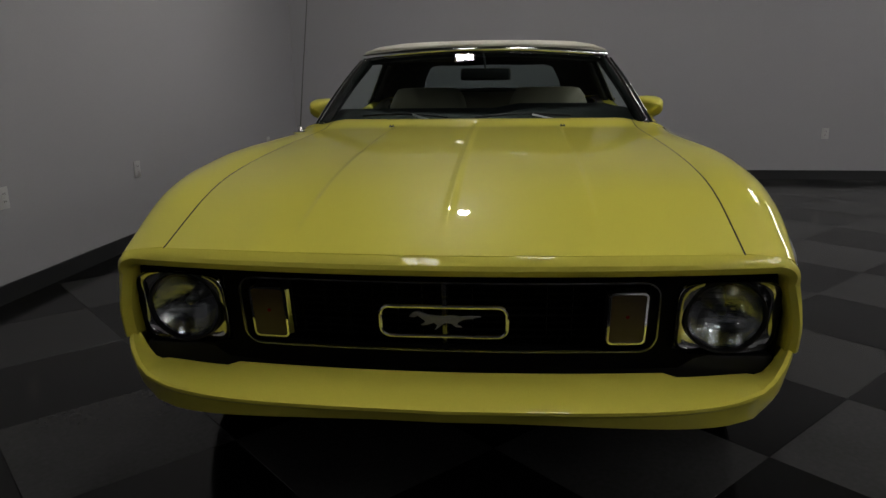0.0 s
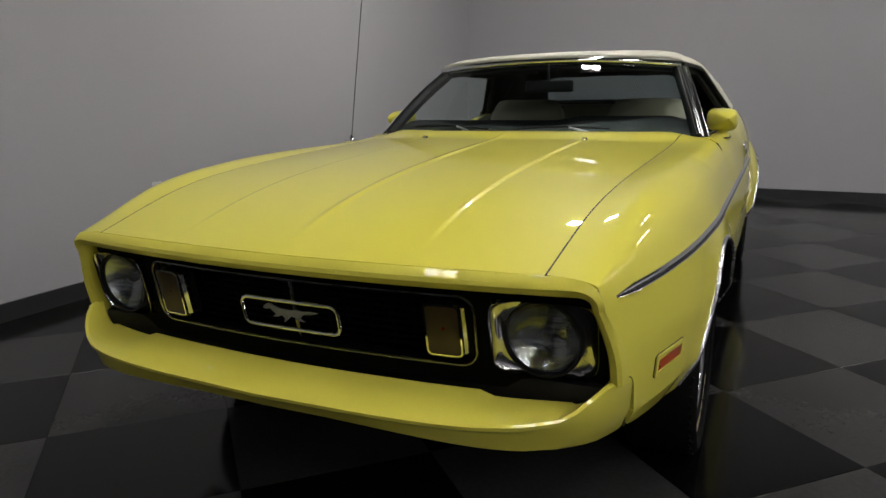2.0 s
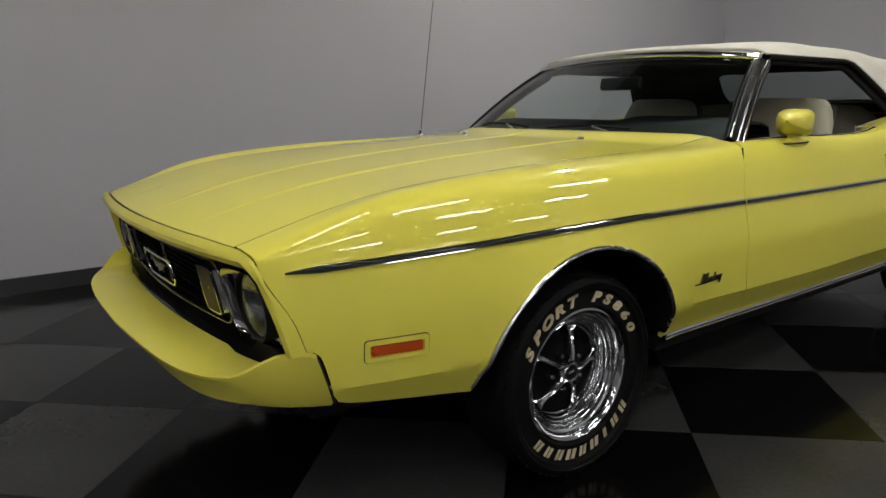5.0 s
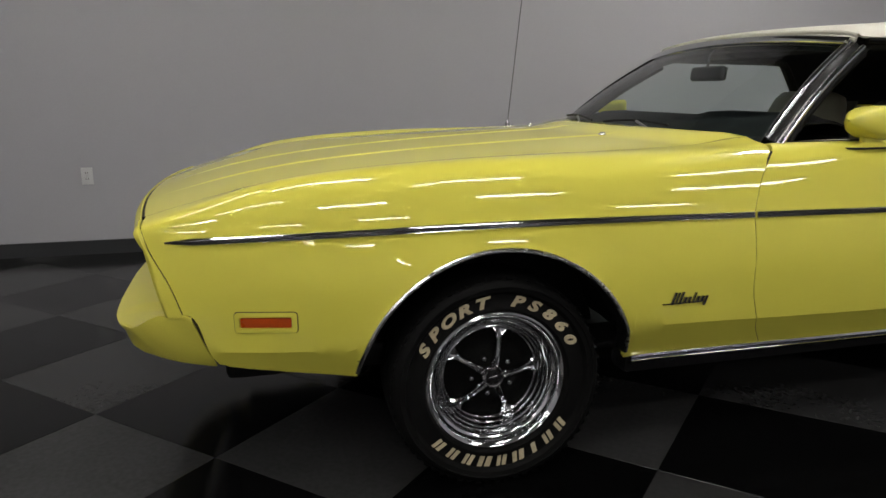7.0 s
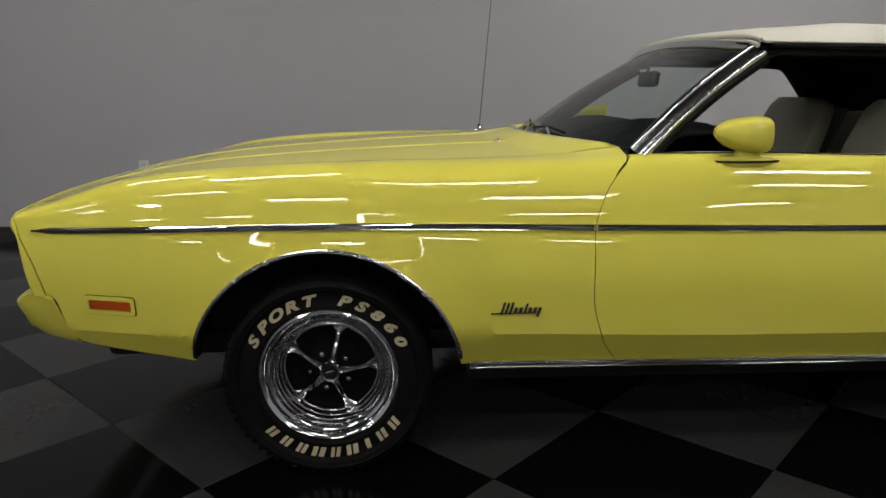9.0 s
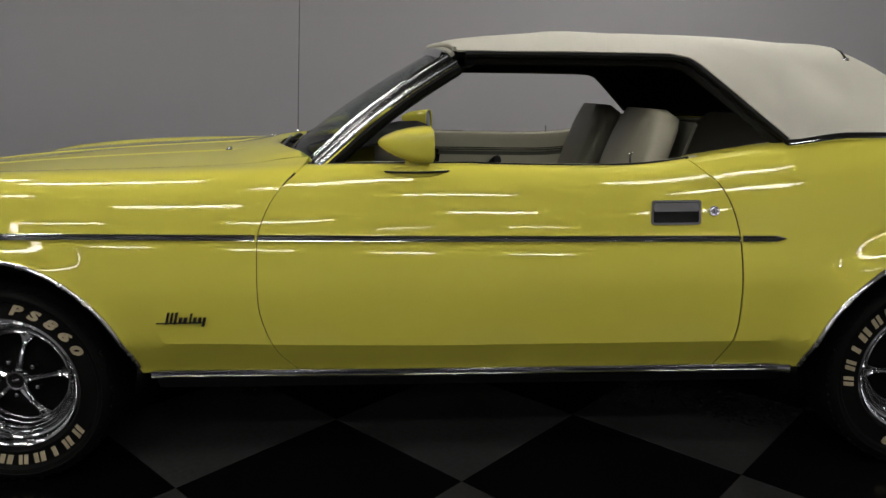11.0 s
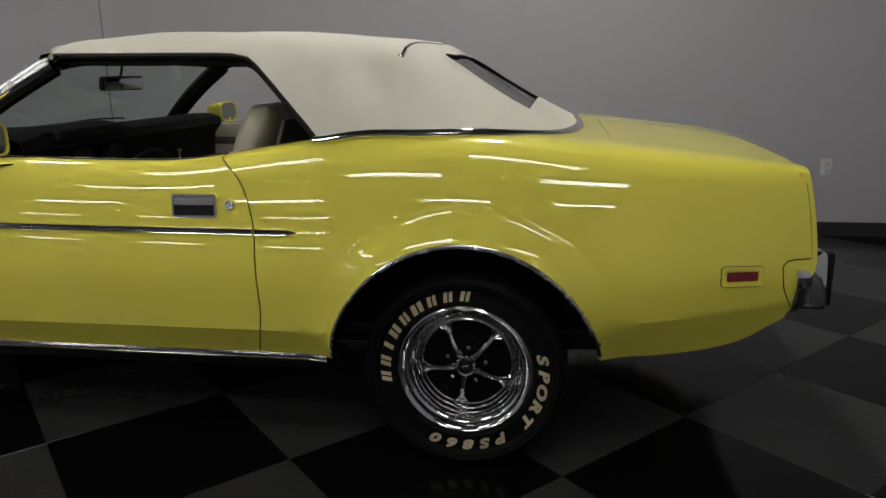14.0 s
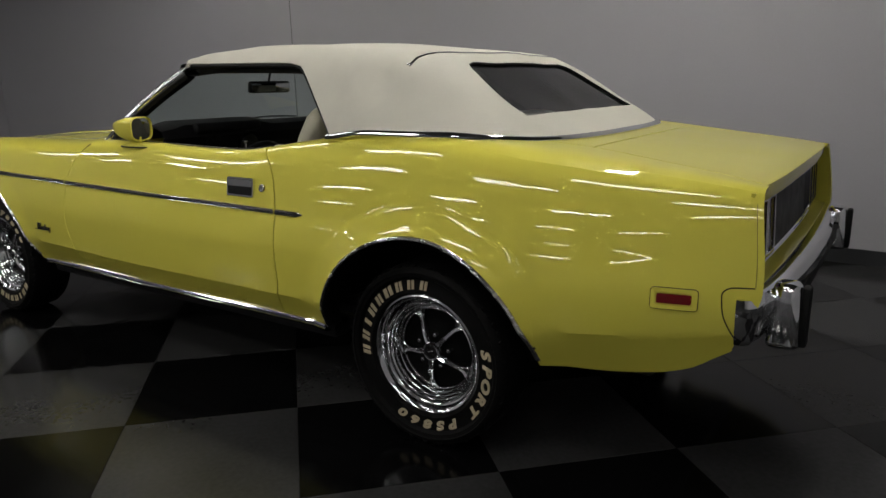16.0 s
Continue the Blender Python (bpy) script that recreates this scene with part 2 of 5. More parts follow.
def rounded(w, h, r, n=5):
    """Corner-rounded rectangle as (across, up) pairs, counter-clockwise."""
    out = []
    for cx, cy, a0 in ((w / 2 - r, h / 2 - r, 0), (-w / 2 + r, h / 2 - r, 90), (-w / 2 + r, -h / 2 + r, 180), (w / 2 - r, -h / 2 + r, 270)):
        for k in range(n):
            a = radians(a0 + 90 * k / (n - 1))
            out.append((cx + r * math.cos(a), cy + r * math.sin(a)))
    return out


def slab(outline, place, depth):
    """A plate: outline pairs put by place(u, v, d) at d = 0 and d = depth."""
    bm = bmesh.new()
    a = [bm.verts.new(place(u, v, 0)) for u, v in outline]
    b = [bm.verts.new(place(u, v, depth)) for u, v in outline]
    n = len(a)
    bm.faces.new(a)
    bm.faces.new(b[::-1])
    for i in range(n):
        bm.faces.new((a[i], b[i], b[(i + 1) % n], a[(i + 1) % n]))
    bmesh.ops.recalc_face_normals(bm, faces=bm.faces)
    return bm


def frame_ring(outer, inner, place, depth):
    """A flat frame between two outlines of the same count."""
    bm = bmesh.new()
    n = len(outer)
    V = [[bm.verts.new(place(u, v, d)) for u, v in o] for o in (outer, inner) for d in (0, depth)]
    oa, ob_, ia, ib = V
    for i in range(n):
        j = (i + 1) % n
        bm.faces.new((oa[i], oa[j], ia[j], ia[i]))
        bm.faces.new((ob_[i], ib[i], ib[j], ob_[j]))
        bm.faces.new((oa[i], ob_[i], ob_[j], oa[j]))
        bm.faces.new((ia[i], ia[j], ib[j], ib[i]))
    bmesh.ops.recalc_face_normals(bm, faces=bm.faces)
    return bm


# ---- room ----
LEAN_ROOM = -1.9   # the room stands a little askew to the car
room_turn = Matrix.Rotation(radians(LEAN_ROOM), 4, "Z")


def room(x, y, z=0.0):
    return room_turn @ Vector((x, y, z))


WEST, EAST, SOUTH, NORTH, TOP = -2.60, 14.0, -7.9, 5.74, 4.2


def room_box(name, x0, x1, y0, y1, z0, z1, mat, label, category="wall", kind="structure", parent=None):
    bm = block((x1 - x0, y1 - y0, z1 - z0), ((x0 + x1) / 2, (y0 + y1) / 2, (z0 + z1) / 2))
    bm.transform(room_turn)
    ob = part(name, bm, mat, parent, "" if parent else label)
    return ob if parent else tagged(ob, label, category, kind=kind)


floor = room_box("floor", WEST - 0.2, EAST + 0.2, SOUTH - 0.2, NORTH + 0.2, -0.12, -0.006, GROUT, "black and grey checkered tile floor, glossy, laid on the diagonal", "floor")
room_box("wall_west", WEST - 0.2, WEST, SOUTH - 0.2, NORTH + 0.2, 0, TOP, WALL, "plain grey painted showroom wall beside the car")
room_box("wall_north", WEST, EAST, NORTH, NORTH + 0.2, 0, TOP, WALL, "plain grey painted showroom wall behind the car")
room_box("wall_south", WEST, EAST, SOUTH - 0.2, SOUTH, 0, TOP, WALL, "plain grey painted showroom wall in front of the car")
room_box("wall_east", EAST, EAST + 0.2, SOUTH - 0.2, NORTH + 0.2, 0, TOP, WALL, "plain grey painted showroom wall across the hall")
# Out of view, added to close the room; kept dark to limit bounce.
room_box("ceiling", WEST - 0.2, EAST + 0.2, SOUTH - 0.2, NORTH + 0.2, TOP, TOP + 0.15, CEIL, "unseen showroom ceiling, its dark tone chosen to keep reflections low", "ceiling")


def baseboard(name, x0, x1, y0, y1):
    ob = room_box(name, x0, x1, y0, y1, 0.0, 0.1, BASE, "black vinyl baseboard along the grey wall", "baseboard")
    return ob


baseboard("baseboard_west", WEST, WEST + 0.014, SOUTH, NORTH)
baseboard("baseboard_north", WEST + 0.014, EAST, NORTH - 0.014, NORTH)
baseboard("baseboard_south", WEST + 0.014, EAST, SOUTH, SOUTH + 0.014)


def wall_outlet(at, facing):
    """A duplex power outlet; facing: degrees about z, 0 looks along +x."""
    ob = tagged(new("wall_outlet"), "white duplex power outlet on the grey wall", "outlet", "wall outlets")
    plate = part("cover_plate", block((0.008, 0.075, 0.118), (0.004, 0, 0), 0.003), PLATE, ob)
    for z in (0.021, -0.021):
        s = part("socket", block((0.006, 0.036, 0.03), (0.0085, 0, z), 0.0025), PLATE, ob)
        for y in (-0.007, 0.007):
            part("slot", block((0.002, 0.003, 0.011), (0.0113, y, z + 0.003)), BLACK, s)
    part("screw", block((0.004, 0.007, 0.007), (0.0085, 0, 0), 0.002), STEEL, ob)
    ob.matrix_world = Matrix.Translation(at) @ Matrix.Rotation(radians(facing), 4, "Z")
    return ob


for y, z in ((1.04, 0.558), (2.35, 0.54), (-1.83, 0.555), (4.9, 0.49)):
    wall_outlet(room(WEST, y - 0.087, z), LEAN_ROOM)
wall_outlet(room(3.35, NORTH, 0.5), LEAN_ROOM - 90)


HANG = 3.62


def suspension(ob, ys):
    for y in ys:
        part("hanger", tube([(0, y, 0.03), (0, y, TOP - HANG)], 0.004, 6), STEEL, ob)


def ceiling_light():
    ob = tagged(new("ceiling_light"), "unseen hanging twin-tube fluorescent light, lit, some added as fill", "ceiling light", "rows of hanging lights")
    # Wide housing keeps the tubes from lighting the ceiling.
    part("housing", block((0.32, 1.26, 0.03), (0, 0, 0.034), 0.01), HOUSING, ob)
    for x in (-0.09, 0.09):
        part("tube", block((0.11, 1.2, 0.03), (x, 0, 0.0), 0.012), TUBE, ob, "glowing white tube")
    suspension(ob, (-0.5, 0.5))
    return ob


def spot_light():
    ob = tagged(new("ceiling_light"), "small twin square hanging light, lit", "ceiling light")
    part("housing", block((0.24, 0.32, 0.03), (0, 0, 0.034), 0.01), HOUSING, ob)
    for x in (-0.062, 0.062):
        part("diffuser", block((0.094, 0.21, 0.03), (x, 0, 0.0), 0.012), SPOT, ob, "glowing white panel")
    suspension(ob, (-0.15, 0.15))
    return ob


def square_light():
    ob = tagged(new("ceiling_light"), "square hanging light panel, lit", "ceiling light")
    part("housing", block((0.5, 0.5, 0.05), (0, 0, 0.035), 0.01), HOUSING, ob)
    part("diffuser", block((0.46, 0.46, 0.02), (0, 0, 0.0), 0.008), PANEL, ob, "glowing white panel")
    suspension(ob, (-0.2, 0.2))
    return ob


def hang(ob, x, y):
    ob.matrix_world = Matrix.Translation(room(x, y, HANG)) @ room_turn


hang(spot_light(), -0.42, 2.83)
hang(square_light(), 4.4, -3.9)
first_light = ceiling_light()
# The first four are added fill for the nose, west wall and floor.
spots = [(2.9, -2.3), (-0.4, -2.2), (0.5, -0.9), (3.0, -5.2), (2.3, 0.6), (2.6, 3.3)]
spots += [(4.6, y) for y in (-6.2, -0.9, 1.7, 4.3)] + [(7.3, y) for y in (-6.0, -3.2, -0.4, 2.4, 4.9)] + [(11.6, y) for y in (-6.6, -4.0, -1.4, 1.2, 3.8)]
hang(first_light, *spots[0])
for x, y in spots[1:]:
    copy_thing(first_light, Matrix.Translation(room(x, y, HANG)) @ room_turn)

# ---- the car: lines of its body (x across, y towards the tail, z up; front axle at y = 0) ----
car = tagged(new("convertible_car"), "bright yellow two-door convertible with raised cream top on checkered tiles", "car")
AXLE_F, AXLE_R, HUB_Z = 0.0, 2.772, 0.308
ARCH_F, ARCH_R, FLARE = 0.395, 0.405, 0.11

width = curve((-0.95, 0.772), (-0.9, 0.792), (-0.8, 0.824), (-0.7, 0.852), (-0.55, 0.886), (-0.3, 0.92), (0.0, 0.936), (0.5, 0.938),
              (1.0, 0.938), (2.2, 0.936), (2.8, 0.93), (3.2, 0.903), (3.6, 0.845), (3.78, 0.81))
shoulder_x = curve((-0.95, 0.752), (-0.8, 0.778), (-0.6, 0.798), (-0.3, 0.812), (0.0, 0.818), (0.5, 0.82), (0.9, 0.826), (1.2, 0.84),
                   (1.8, 0.842), (2.06, 0.83), (2.33, 0.808), (2.76, 0.80), (3.1, 0.79), (3.4, 0.775), (3.78, 0.752))
shoulder_z = curve((-0.95, 0.778), (-0.88, 0.793), (-0.76, 0.828), (-0.59, 0.882), (-0.41, 0.908), (-0.1, 0.927), (0.23, 0.933), (0.6, 0.936),
                   (0.9, 0.946), (1.16, 0.950), (1.4, 0.945), (1.82, 0.937), (1.96, 0.946), (2.06, 0.962), (2.33, 1.0), (2.5, 1.016),
                   (2.76, 1.013), (3.085, 0.988), (3.4, 0.95), (3.74, 0.905), (3.78, 0.897))
crease_z = curve((-0.8, 0.45), (0.4, 0.452), (1.3, 0.436), (2.4, 0.436), (3.16, 0.475), (3.66, 0.53), (3.78, 0.545))
strip_z = curve((-0.86, 0.743), (-0.43, 0.760), (0.0, 0.768), (0.8, 0.757), (1.25, 0.75), (2.3, 0.739))
hood_mid = curve((-1.0, 0.788), (-0.96, 0.801), (-0.92, 0.813), (-0.775, 0.848), (-0.575, 0.885), (-0.38, 0.909), (0.03, 0.939), (0.5, 0.961), (0.95, 0.975))
fender_top = curve((-1.0, 0.762), (-0.95, 0.780), (-0.88, 0.797), (-0.76, 0.834), (-0.59, 0.877), (-0.41, 0.899), (-0.1, 0.916), (0.23, 0.925), (0.6, 0.934), (0.95, 0.954))
seam_front = curve((0.34, 0.862), (0.421, 0.808), (0.577, 0.769), (0.743, 0.771), (0.84, 0.801), (0.911, 0.853), (0.96, 0.912))
seam_rear = curve((0.34, 2.112), (0.367, 2.125), (0.508, 2.157), (0.729, 2.15), (0.819, 2.131), (0.908, 2.088), (0.97, 2.02))


width, shoulder_x, shoulder_z = soft(width, 0.14), soft(shoulder_x, 0.14), soft(shoulder_z, 0.09)
hood_mid, fender_top, strip_z = soft(hood_mid, 0.1, -1.0, 0.95), soft(fender_top, 0.1, -1.0, 0.95), soft(strip_z, 0.1, -0.86, 2.3)


def hood_back(x):
    """Rear edge of the hood, bowed forwards in the middle."""
    return 0.675 + 0.215 * (abs(x) / 0.69) ** 2


def nose_y(x):
    return -1.0 + 0.074 * (abs(x) / 0.78) ** 2


def bulge(y, z):
    """The raised lips round the wheel openings."""
    out = 0.0
    for c, r in ((AXLE_F, ARCH_F), (AXLE_R, ARCH_R)):
        s = (math.hypot(y - c, z - HUB_Z) - r) / FLARE
        if s < 1 and z > 0.3:
            s = max(0.0, s)
            w = smooth(0.48, 0.72, z) * (0.5 if c == AXLE_F else 0.85)
            out = max(out, (0.010 if c == AXLE_F else 0.027) * (w * (1 - s * s) ** 2 + (1 - w) * (1 - s) ** 2))
    return out


def side_x(y, z):
    """Half width of the body at a height."""
    w, zt, xt, zc = width(y), shoulder_z(y), shoulder_x(y), crease_z(y)
    zs = strip_z(y)
    full = smooth(-0.85, -0.35, y) * (1 - smooth(3.35, 3.7, y))
    dip, peak = 0.017 + 0.011 * full, w + 0.011 * full
    if z >= zs:
        k, total = min(1.0, (z - zs) / (zt - zs)), peak - dip - xt
        even = min(0.43 * (zt - zs), 0.85 * total)
        x = peak - dip - even * (0.5 * k + 0.5 * k * k) - (total - even) * k ** 8
    elif z >= 0.61:
        x = peak - dip * ((z - 0.61) / (zs - 0.61)) ** 1.5
    elif z >= zc:
        x = peak - 0.013 * ((0.61 - z) / (0.61 - zc)) ** 1.5
    else:
        x = peak - 0.013 - (0.058 - 0.01 * smooth(3.2, 3.6, y)) * (zc - z) / 0.1
    return x + bulge(y, z)


def top_z(x, y):
    """Height of the hood, the fender tops, and the tail deck."""
    a = abs(x)
    if y < 1.4:
        zc, zf = hood_mid(y), fender_top(y)
        z = zc - (zc - zf) * (a / 0.76) ** 2.2
        run = smooth(-0.93, -0.7, y) * (1 - smooth(0.52, 0.62, y))
        z += 0.0036 * run * (1 - smooth(0.342, 0.360, a)) + 0.004 * run * max(0.0, 1 - a / 0.018)
        z += 0.018 * smooth(0.68, 0.76, a) * smooth(-0.9, -0.6, y) * (1 - smooth(-0.1, 0.9, y))
        back = hood_back(a)
        z += 0.020 * smooth(-0.19, -0.02, y - back) * (1 - smooth(0.62, 0.78, a))
        return z
    xt, zt = shoulder_x(y), shoulder_z(y)
    return zt + 0.003 + (0.004 + 0.010 * smooth(3.15, 3.7, y)) * (1 - min(1.0, a / xt) ** 2.2)


def sill(y):
    """Height of the lower edge of the body."""
    for c, r in ((AXLE_F, ARCH_F), (AXLE_R, ARCH_R)):
        if abs(y - c) < r:
            low = 0.36 if y < AXLE_F else 0.353 if y > AXLE_R else 0.34
            return max(low, HUB_Z + math.sqrt(r * r - (y - c) ** 2))
    if y < AXLE_F:
        return low_front(y + 0.097 * (1 - smooth(-0.925, -0.72, y)))
    if y > AXLE_R:
        return low_rear(y)
    return 0.34


low_front = curve((-0.95, 0.556), (-0.815, 0.556), (-0.803, 0.545), (-0.757, 0.412), (-0.74, 0.403), (-0.588, 0.382), (-0.40, 0.36))
low_rear = curve((3.17, 0.352), (3.3, 0.356), (3.45, 0.372), (3.62, 0.408), (3.72, 0.468), (3.78, 0.53))


def heights(y):
    """Rows of a side panel: first up to the crease or the rim of a wheel flare, then on to the waist."""
    zb, m = sill(y), crease_z(y)
    for c, r in ((AXLE_F, ARCH_F), (AXLE_R, ARCH_R)):
        if abs(y - c) < r + FLARE:
            m = max(m, HUB_Z + math.sqrt((r + FLARE) ** 2 - (y - c) ** 2))
    m = max(m, zb + 0.03)
    return lin(zb, m, 9) + lin(m, max(strip_z(y), m + 0.02), 15)[1:]


def body_column(y0, inner, sx, shift):
    """One section of a side panel, from the sill over the shoulder to an inner edge at half width inner(y). shift(z): offset along the car."""
    pts = []
    for z in heights(y0):
        y = y0 + shift(z)
        pts.append(Vector((side_x(y, z), y, z)))
    z0 = pts[-1].z
    zt = shoulder_z(y0)
    for h in lin(0, 1, 11)[1:]:
        z = z0 + (zt - z0) * h
        y = y0 + shift(z)
        zz = z0 + (shoulder_z(y) - z0) * h
        pts.append(Vector((side_x(y, zz), y, zz)))
    k = len(pts) - 1
    y = y0 + shift(zt)
    xi = inner(y)
    for f in (0.22, 0.45, 0.7, 1.0):
        x = shoulder_x(y) + (xi - shoulder_x(y)) * f
        pts.append(Vector((x, y, top_z(x, y))))
    for _ in range(3):
        old = [p.copy() for p in pts]
        for i in range(k - 2, k + 3):
            if 0 < i < len(pts) - 1:
                pts[i] = old[i] * 0.5 + (old[i - 1] + old[i + 1]) * 0.25
    return [Vector((p.x * sx, p.y, p.z)) for p in pts]


def arch_stations(c, r):
    return lin(c - r - FLARE - 0.004, c - r - 0.004, 9) + [c - r * math.cos(math.pi * k / 34) for k in range(35)] + lin(c + r + 0.004, c + r + FLARE + 0.004, 9)


hood_seam = curve((-1.0, 0.652), (-0.4, 0.678), (0.3, 0.69), (0.78, 0.692), (0.95, 0.70))
deck_seam = curve((2.15, 0.735), (2.6, 0.72), (2.9, 0.62), (3.2, 0.562), (3.4, 0.60), (3.78, 0.70))


def nose_seam(z):
    return curve((0.54, 0.097), (0.625, 0.07), (0.74, 0.014), (0.79, 0.0))(z)


def tail_edge(z):
    return curve((0.45, -0.05), (0.515, -0.03), (0.66, 0.026), (0.91, 0.0))(z)


def fender(sx):
    stations = lin(-0.922, -0.912, 3) + lin(-0.905, -0.82, 14) + lin(-0.80, -0.52, 8) + arch_stations(AXLE_F, ARCH_F) + lin(0.52, 0.82, 9)
    rows = []
    for y in stations:
        wf, wr = 1 - smooth(-0.925, -0.72, y), smooth(0.45, 0.82, y)
        rows.append(body_column(y, lambda yy: hood_seam(yy), sx, lambda z: wf * nose_seam(z) + wr * (seam_front(z) - 0.8213)))
    return grid("fender", rows, YELLOW, car, flip=sx > 0, thick=0.014, sharp=17)


def door(sx):
    rows = []
    for v in lin(0, 1, 20):
        y = 0.82 + v * (2.15 - 0.82)
        wf, wr = (1 - smooth(0.82, 1.25, y)), smooth(1.8, 2.15, y)
        rows.append(body_column(y, lambda yy: shoulder_x(yy) - 0.045, sx, lambda z: wf * (seam_front(z) - 0.8187) + wr * (seam_rear(z) - 2.1512)))
    return grid("door", rows, YELLOW, car, flip=sx > 0, thick=0.014, sharp=17)


def quarter(sx):
    stations = lin(2.155, 2.245, 4) + arch_stations(AXLE_R, ARCH_R) + lin(3.30, 3.735, 14)
    rows = []
    for y in stations:
        wf, wr = 1 - smooth(2.155, 2.31, y), smooth(3.45, 3.735, y)
        rows.append(body_column(y, lambda yy: deck_seam(yy), sx, lambda z: wf * (seam_rear(z) - 2.1515) + wr * tail_edge(z)))
    return grid("quarter_panel", rows, YELLOW, car, flip=sx > 0, thick=0.014, sharp=17)


def along_side(ys, zf, proud, sx):
    return [Vector((sx * (side_x(y, zf(y)) + proud), y, zf(y))) for y in ys]


def moulding(parent, y0, y1, sx, tip0=False, tip1=False):
    """The chrome side strip with a black inlay."""
    ys = lin(y0, y1, 24)
    rows = []
    for i, y in enumerate(ys):
        k = 1.0
        if tip0:
            k *= smooth(-0.03, 0.06, (y - y0))
        if tip1:
            k *= smooth(-0.012, 0.035, (y1 - y))
        z = strip_z(y)
        rows.append([Vector((sx * (side_x(y, z + dz * k) + dx * k), y, z + dz * k)) for dz, dx in
                     ((0.0115, -0.003), (0.0115, 0.003), (0.0095, 0.0072), (0.006, 0.0085), (0.0025, 0.0065), (-0.0045, 0.0065), (-0.0065, 0.008), (-0.009, 0.005), (-0.010, -0.003))])
    ob = grid("side_moulding", rows, CHROME, parent, "chrome strip with a black inlay", flip=sx < 0)
    rows = [[r[4] + Vector((sx * 0.0012, 0, 0)), r[5] + Vector((sx * 0.0012, 0, 0))] for r in rows]
    grid("inlay", rows, BLACK_GLOSS, ob, flip=sx < 0, thick=0.001)
    return ob


def arch_trim(parent, c, r, sx):
    a0, a1 = (175, 6) if c == AXLE_F else (179, 7)
    rows = []
    for a in lin(radians(a0 - 4), radians(a1 + 2), 44):
        row = []
        for dr, dx in ((0.0085, 0.0), (0.0075, 0.0045), (0.003, 0.0075), (-0.002, 0.0065), (-0.0045, 0.002), (-0.0045, -0.003), (-0.006, -0.028), (-0.003, -0.06), (0.016, -0.085)):
            y, z = c - (r + dr) * math.cos(math.pi - a), HUB_Z + (r + dr) * math.sin(a)
            rr = r + max(dr, 0.001)
            yy, zz = c - rr * math.cos(math.pi - a), HUB_Z + rr * math.sin(a)
            row.append(Vector((sx * (side_x(yy, zz) + dx), c + (r + dr) * math.cos(a), z)))
        rows.append(row)
    # The return is coloured black for the dark that the lip would mirror.
    grid("arch_return", [r[5:] for r in rows], SEAL, parent, "inner edge of the wheel opening, black in place of shade", flip=sx > 0)
    return grid("wheel_arch_trim", [r[:6] for r in rows], TRIM_STEEL, parent, "thin chrome lip round the wheel opening", flip=sx > 0)


def on_side(y, z, sx, proud=0.0, lean=1.0):
    """A place and axes on the body side, for lamps, handles and badges."""
    p = Vector((sx * side_x(y, z), y, z))
    du = Vector((sx * (side_x(y + 0.01, z) - side_x(y - 0.01, z)), 0.02, 0)).normalized()
    dv = Vector((sx * lean * (side_x(y, z + 0.01) - side_x(y, z - 0.01)), 0, 0.02)).normalized()
    n = du.cross(dv).normalized()
    if n.x * sx < 0:
        n = -n
    return lambda u, v, d: p + du * u + dv * v + n * (d + proud)


def side_marker(parent, y, z, sx, w, h, lens, word):
    put = on_side(y, z, sx)
    ob = part("side_marker", frame_ring(rounded(w, h, 0.009), rounded(w - 0.024, h - 0.024, 0.004), lambda u, v, d: put(u, v, d - 0.004), 0.008), YELLOW, parent, word + " side marker lamp in a yellow frame")
    part("lens", slab(rounded(w - 0.03, h - 0.03, 0.004), lambda u, v, d: put(u, v, d - 0.003), 0.006), lens, ob, word + " lens")
    part("seam", frame_ring(rounded(w + 0.004, h + 0.004, 0.011), rounded(w, h, 0.009), lambda u, v, d: put(u, v, d - 0.004), 0.0048), GAP, ob)
    return ob


def script_badge(parent, y, z, sx):
    """A chrome script badge, kept to plain slanted bars."""
    put = on_side(y, z, sx)
    bms = []
    for u, v, w, h in ((-0.052, 0.004, 0.007, 0.036), (-0.04, 0.004, 0.006, 0.034), (-0.028, 0.004, 0.007, 0.036), (-0.014, -0.003, 0.009, 0.018), (0.0, -0.003, 0.009, 0.018),
                       (0.014, 0.003, 0.006, 0.03), (0.027, -0.003, 0.009, 0.018), (0.041, -0.003, 0.009, 0.018), (0.054, -0.008, 0.008, 0.028)):
        bms.append(slab([(u - w / 2 + 0.3 * (v - h / 2), v - h / 2), (u + w / 2 + 0.3 * (v - h / 2), v - h / 2), (u + w / 2 + 0.3 * (v + h / 2), v + h / 2), (u - w / 2 + 0.3 * (v + h / 2), v + h / 2)],
                        lambda a, b, d: put(a * sx, b, d), 0.005))
    bms.append(slab([(-0.085, -0.0135), (0.045, -0.0125), (0.045, -0.0085), (-0.085, -0.0105)], lambda a, b, d: put(a * sx, b, d), 0.004))
    return part("badge", joined(*bms), DARK_CHROME, parent, "small dark chrome script badge")


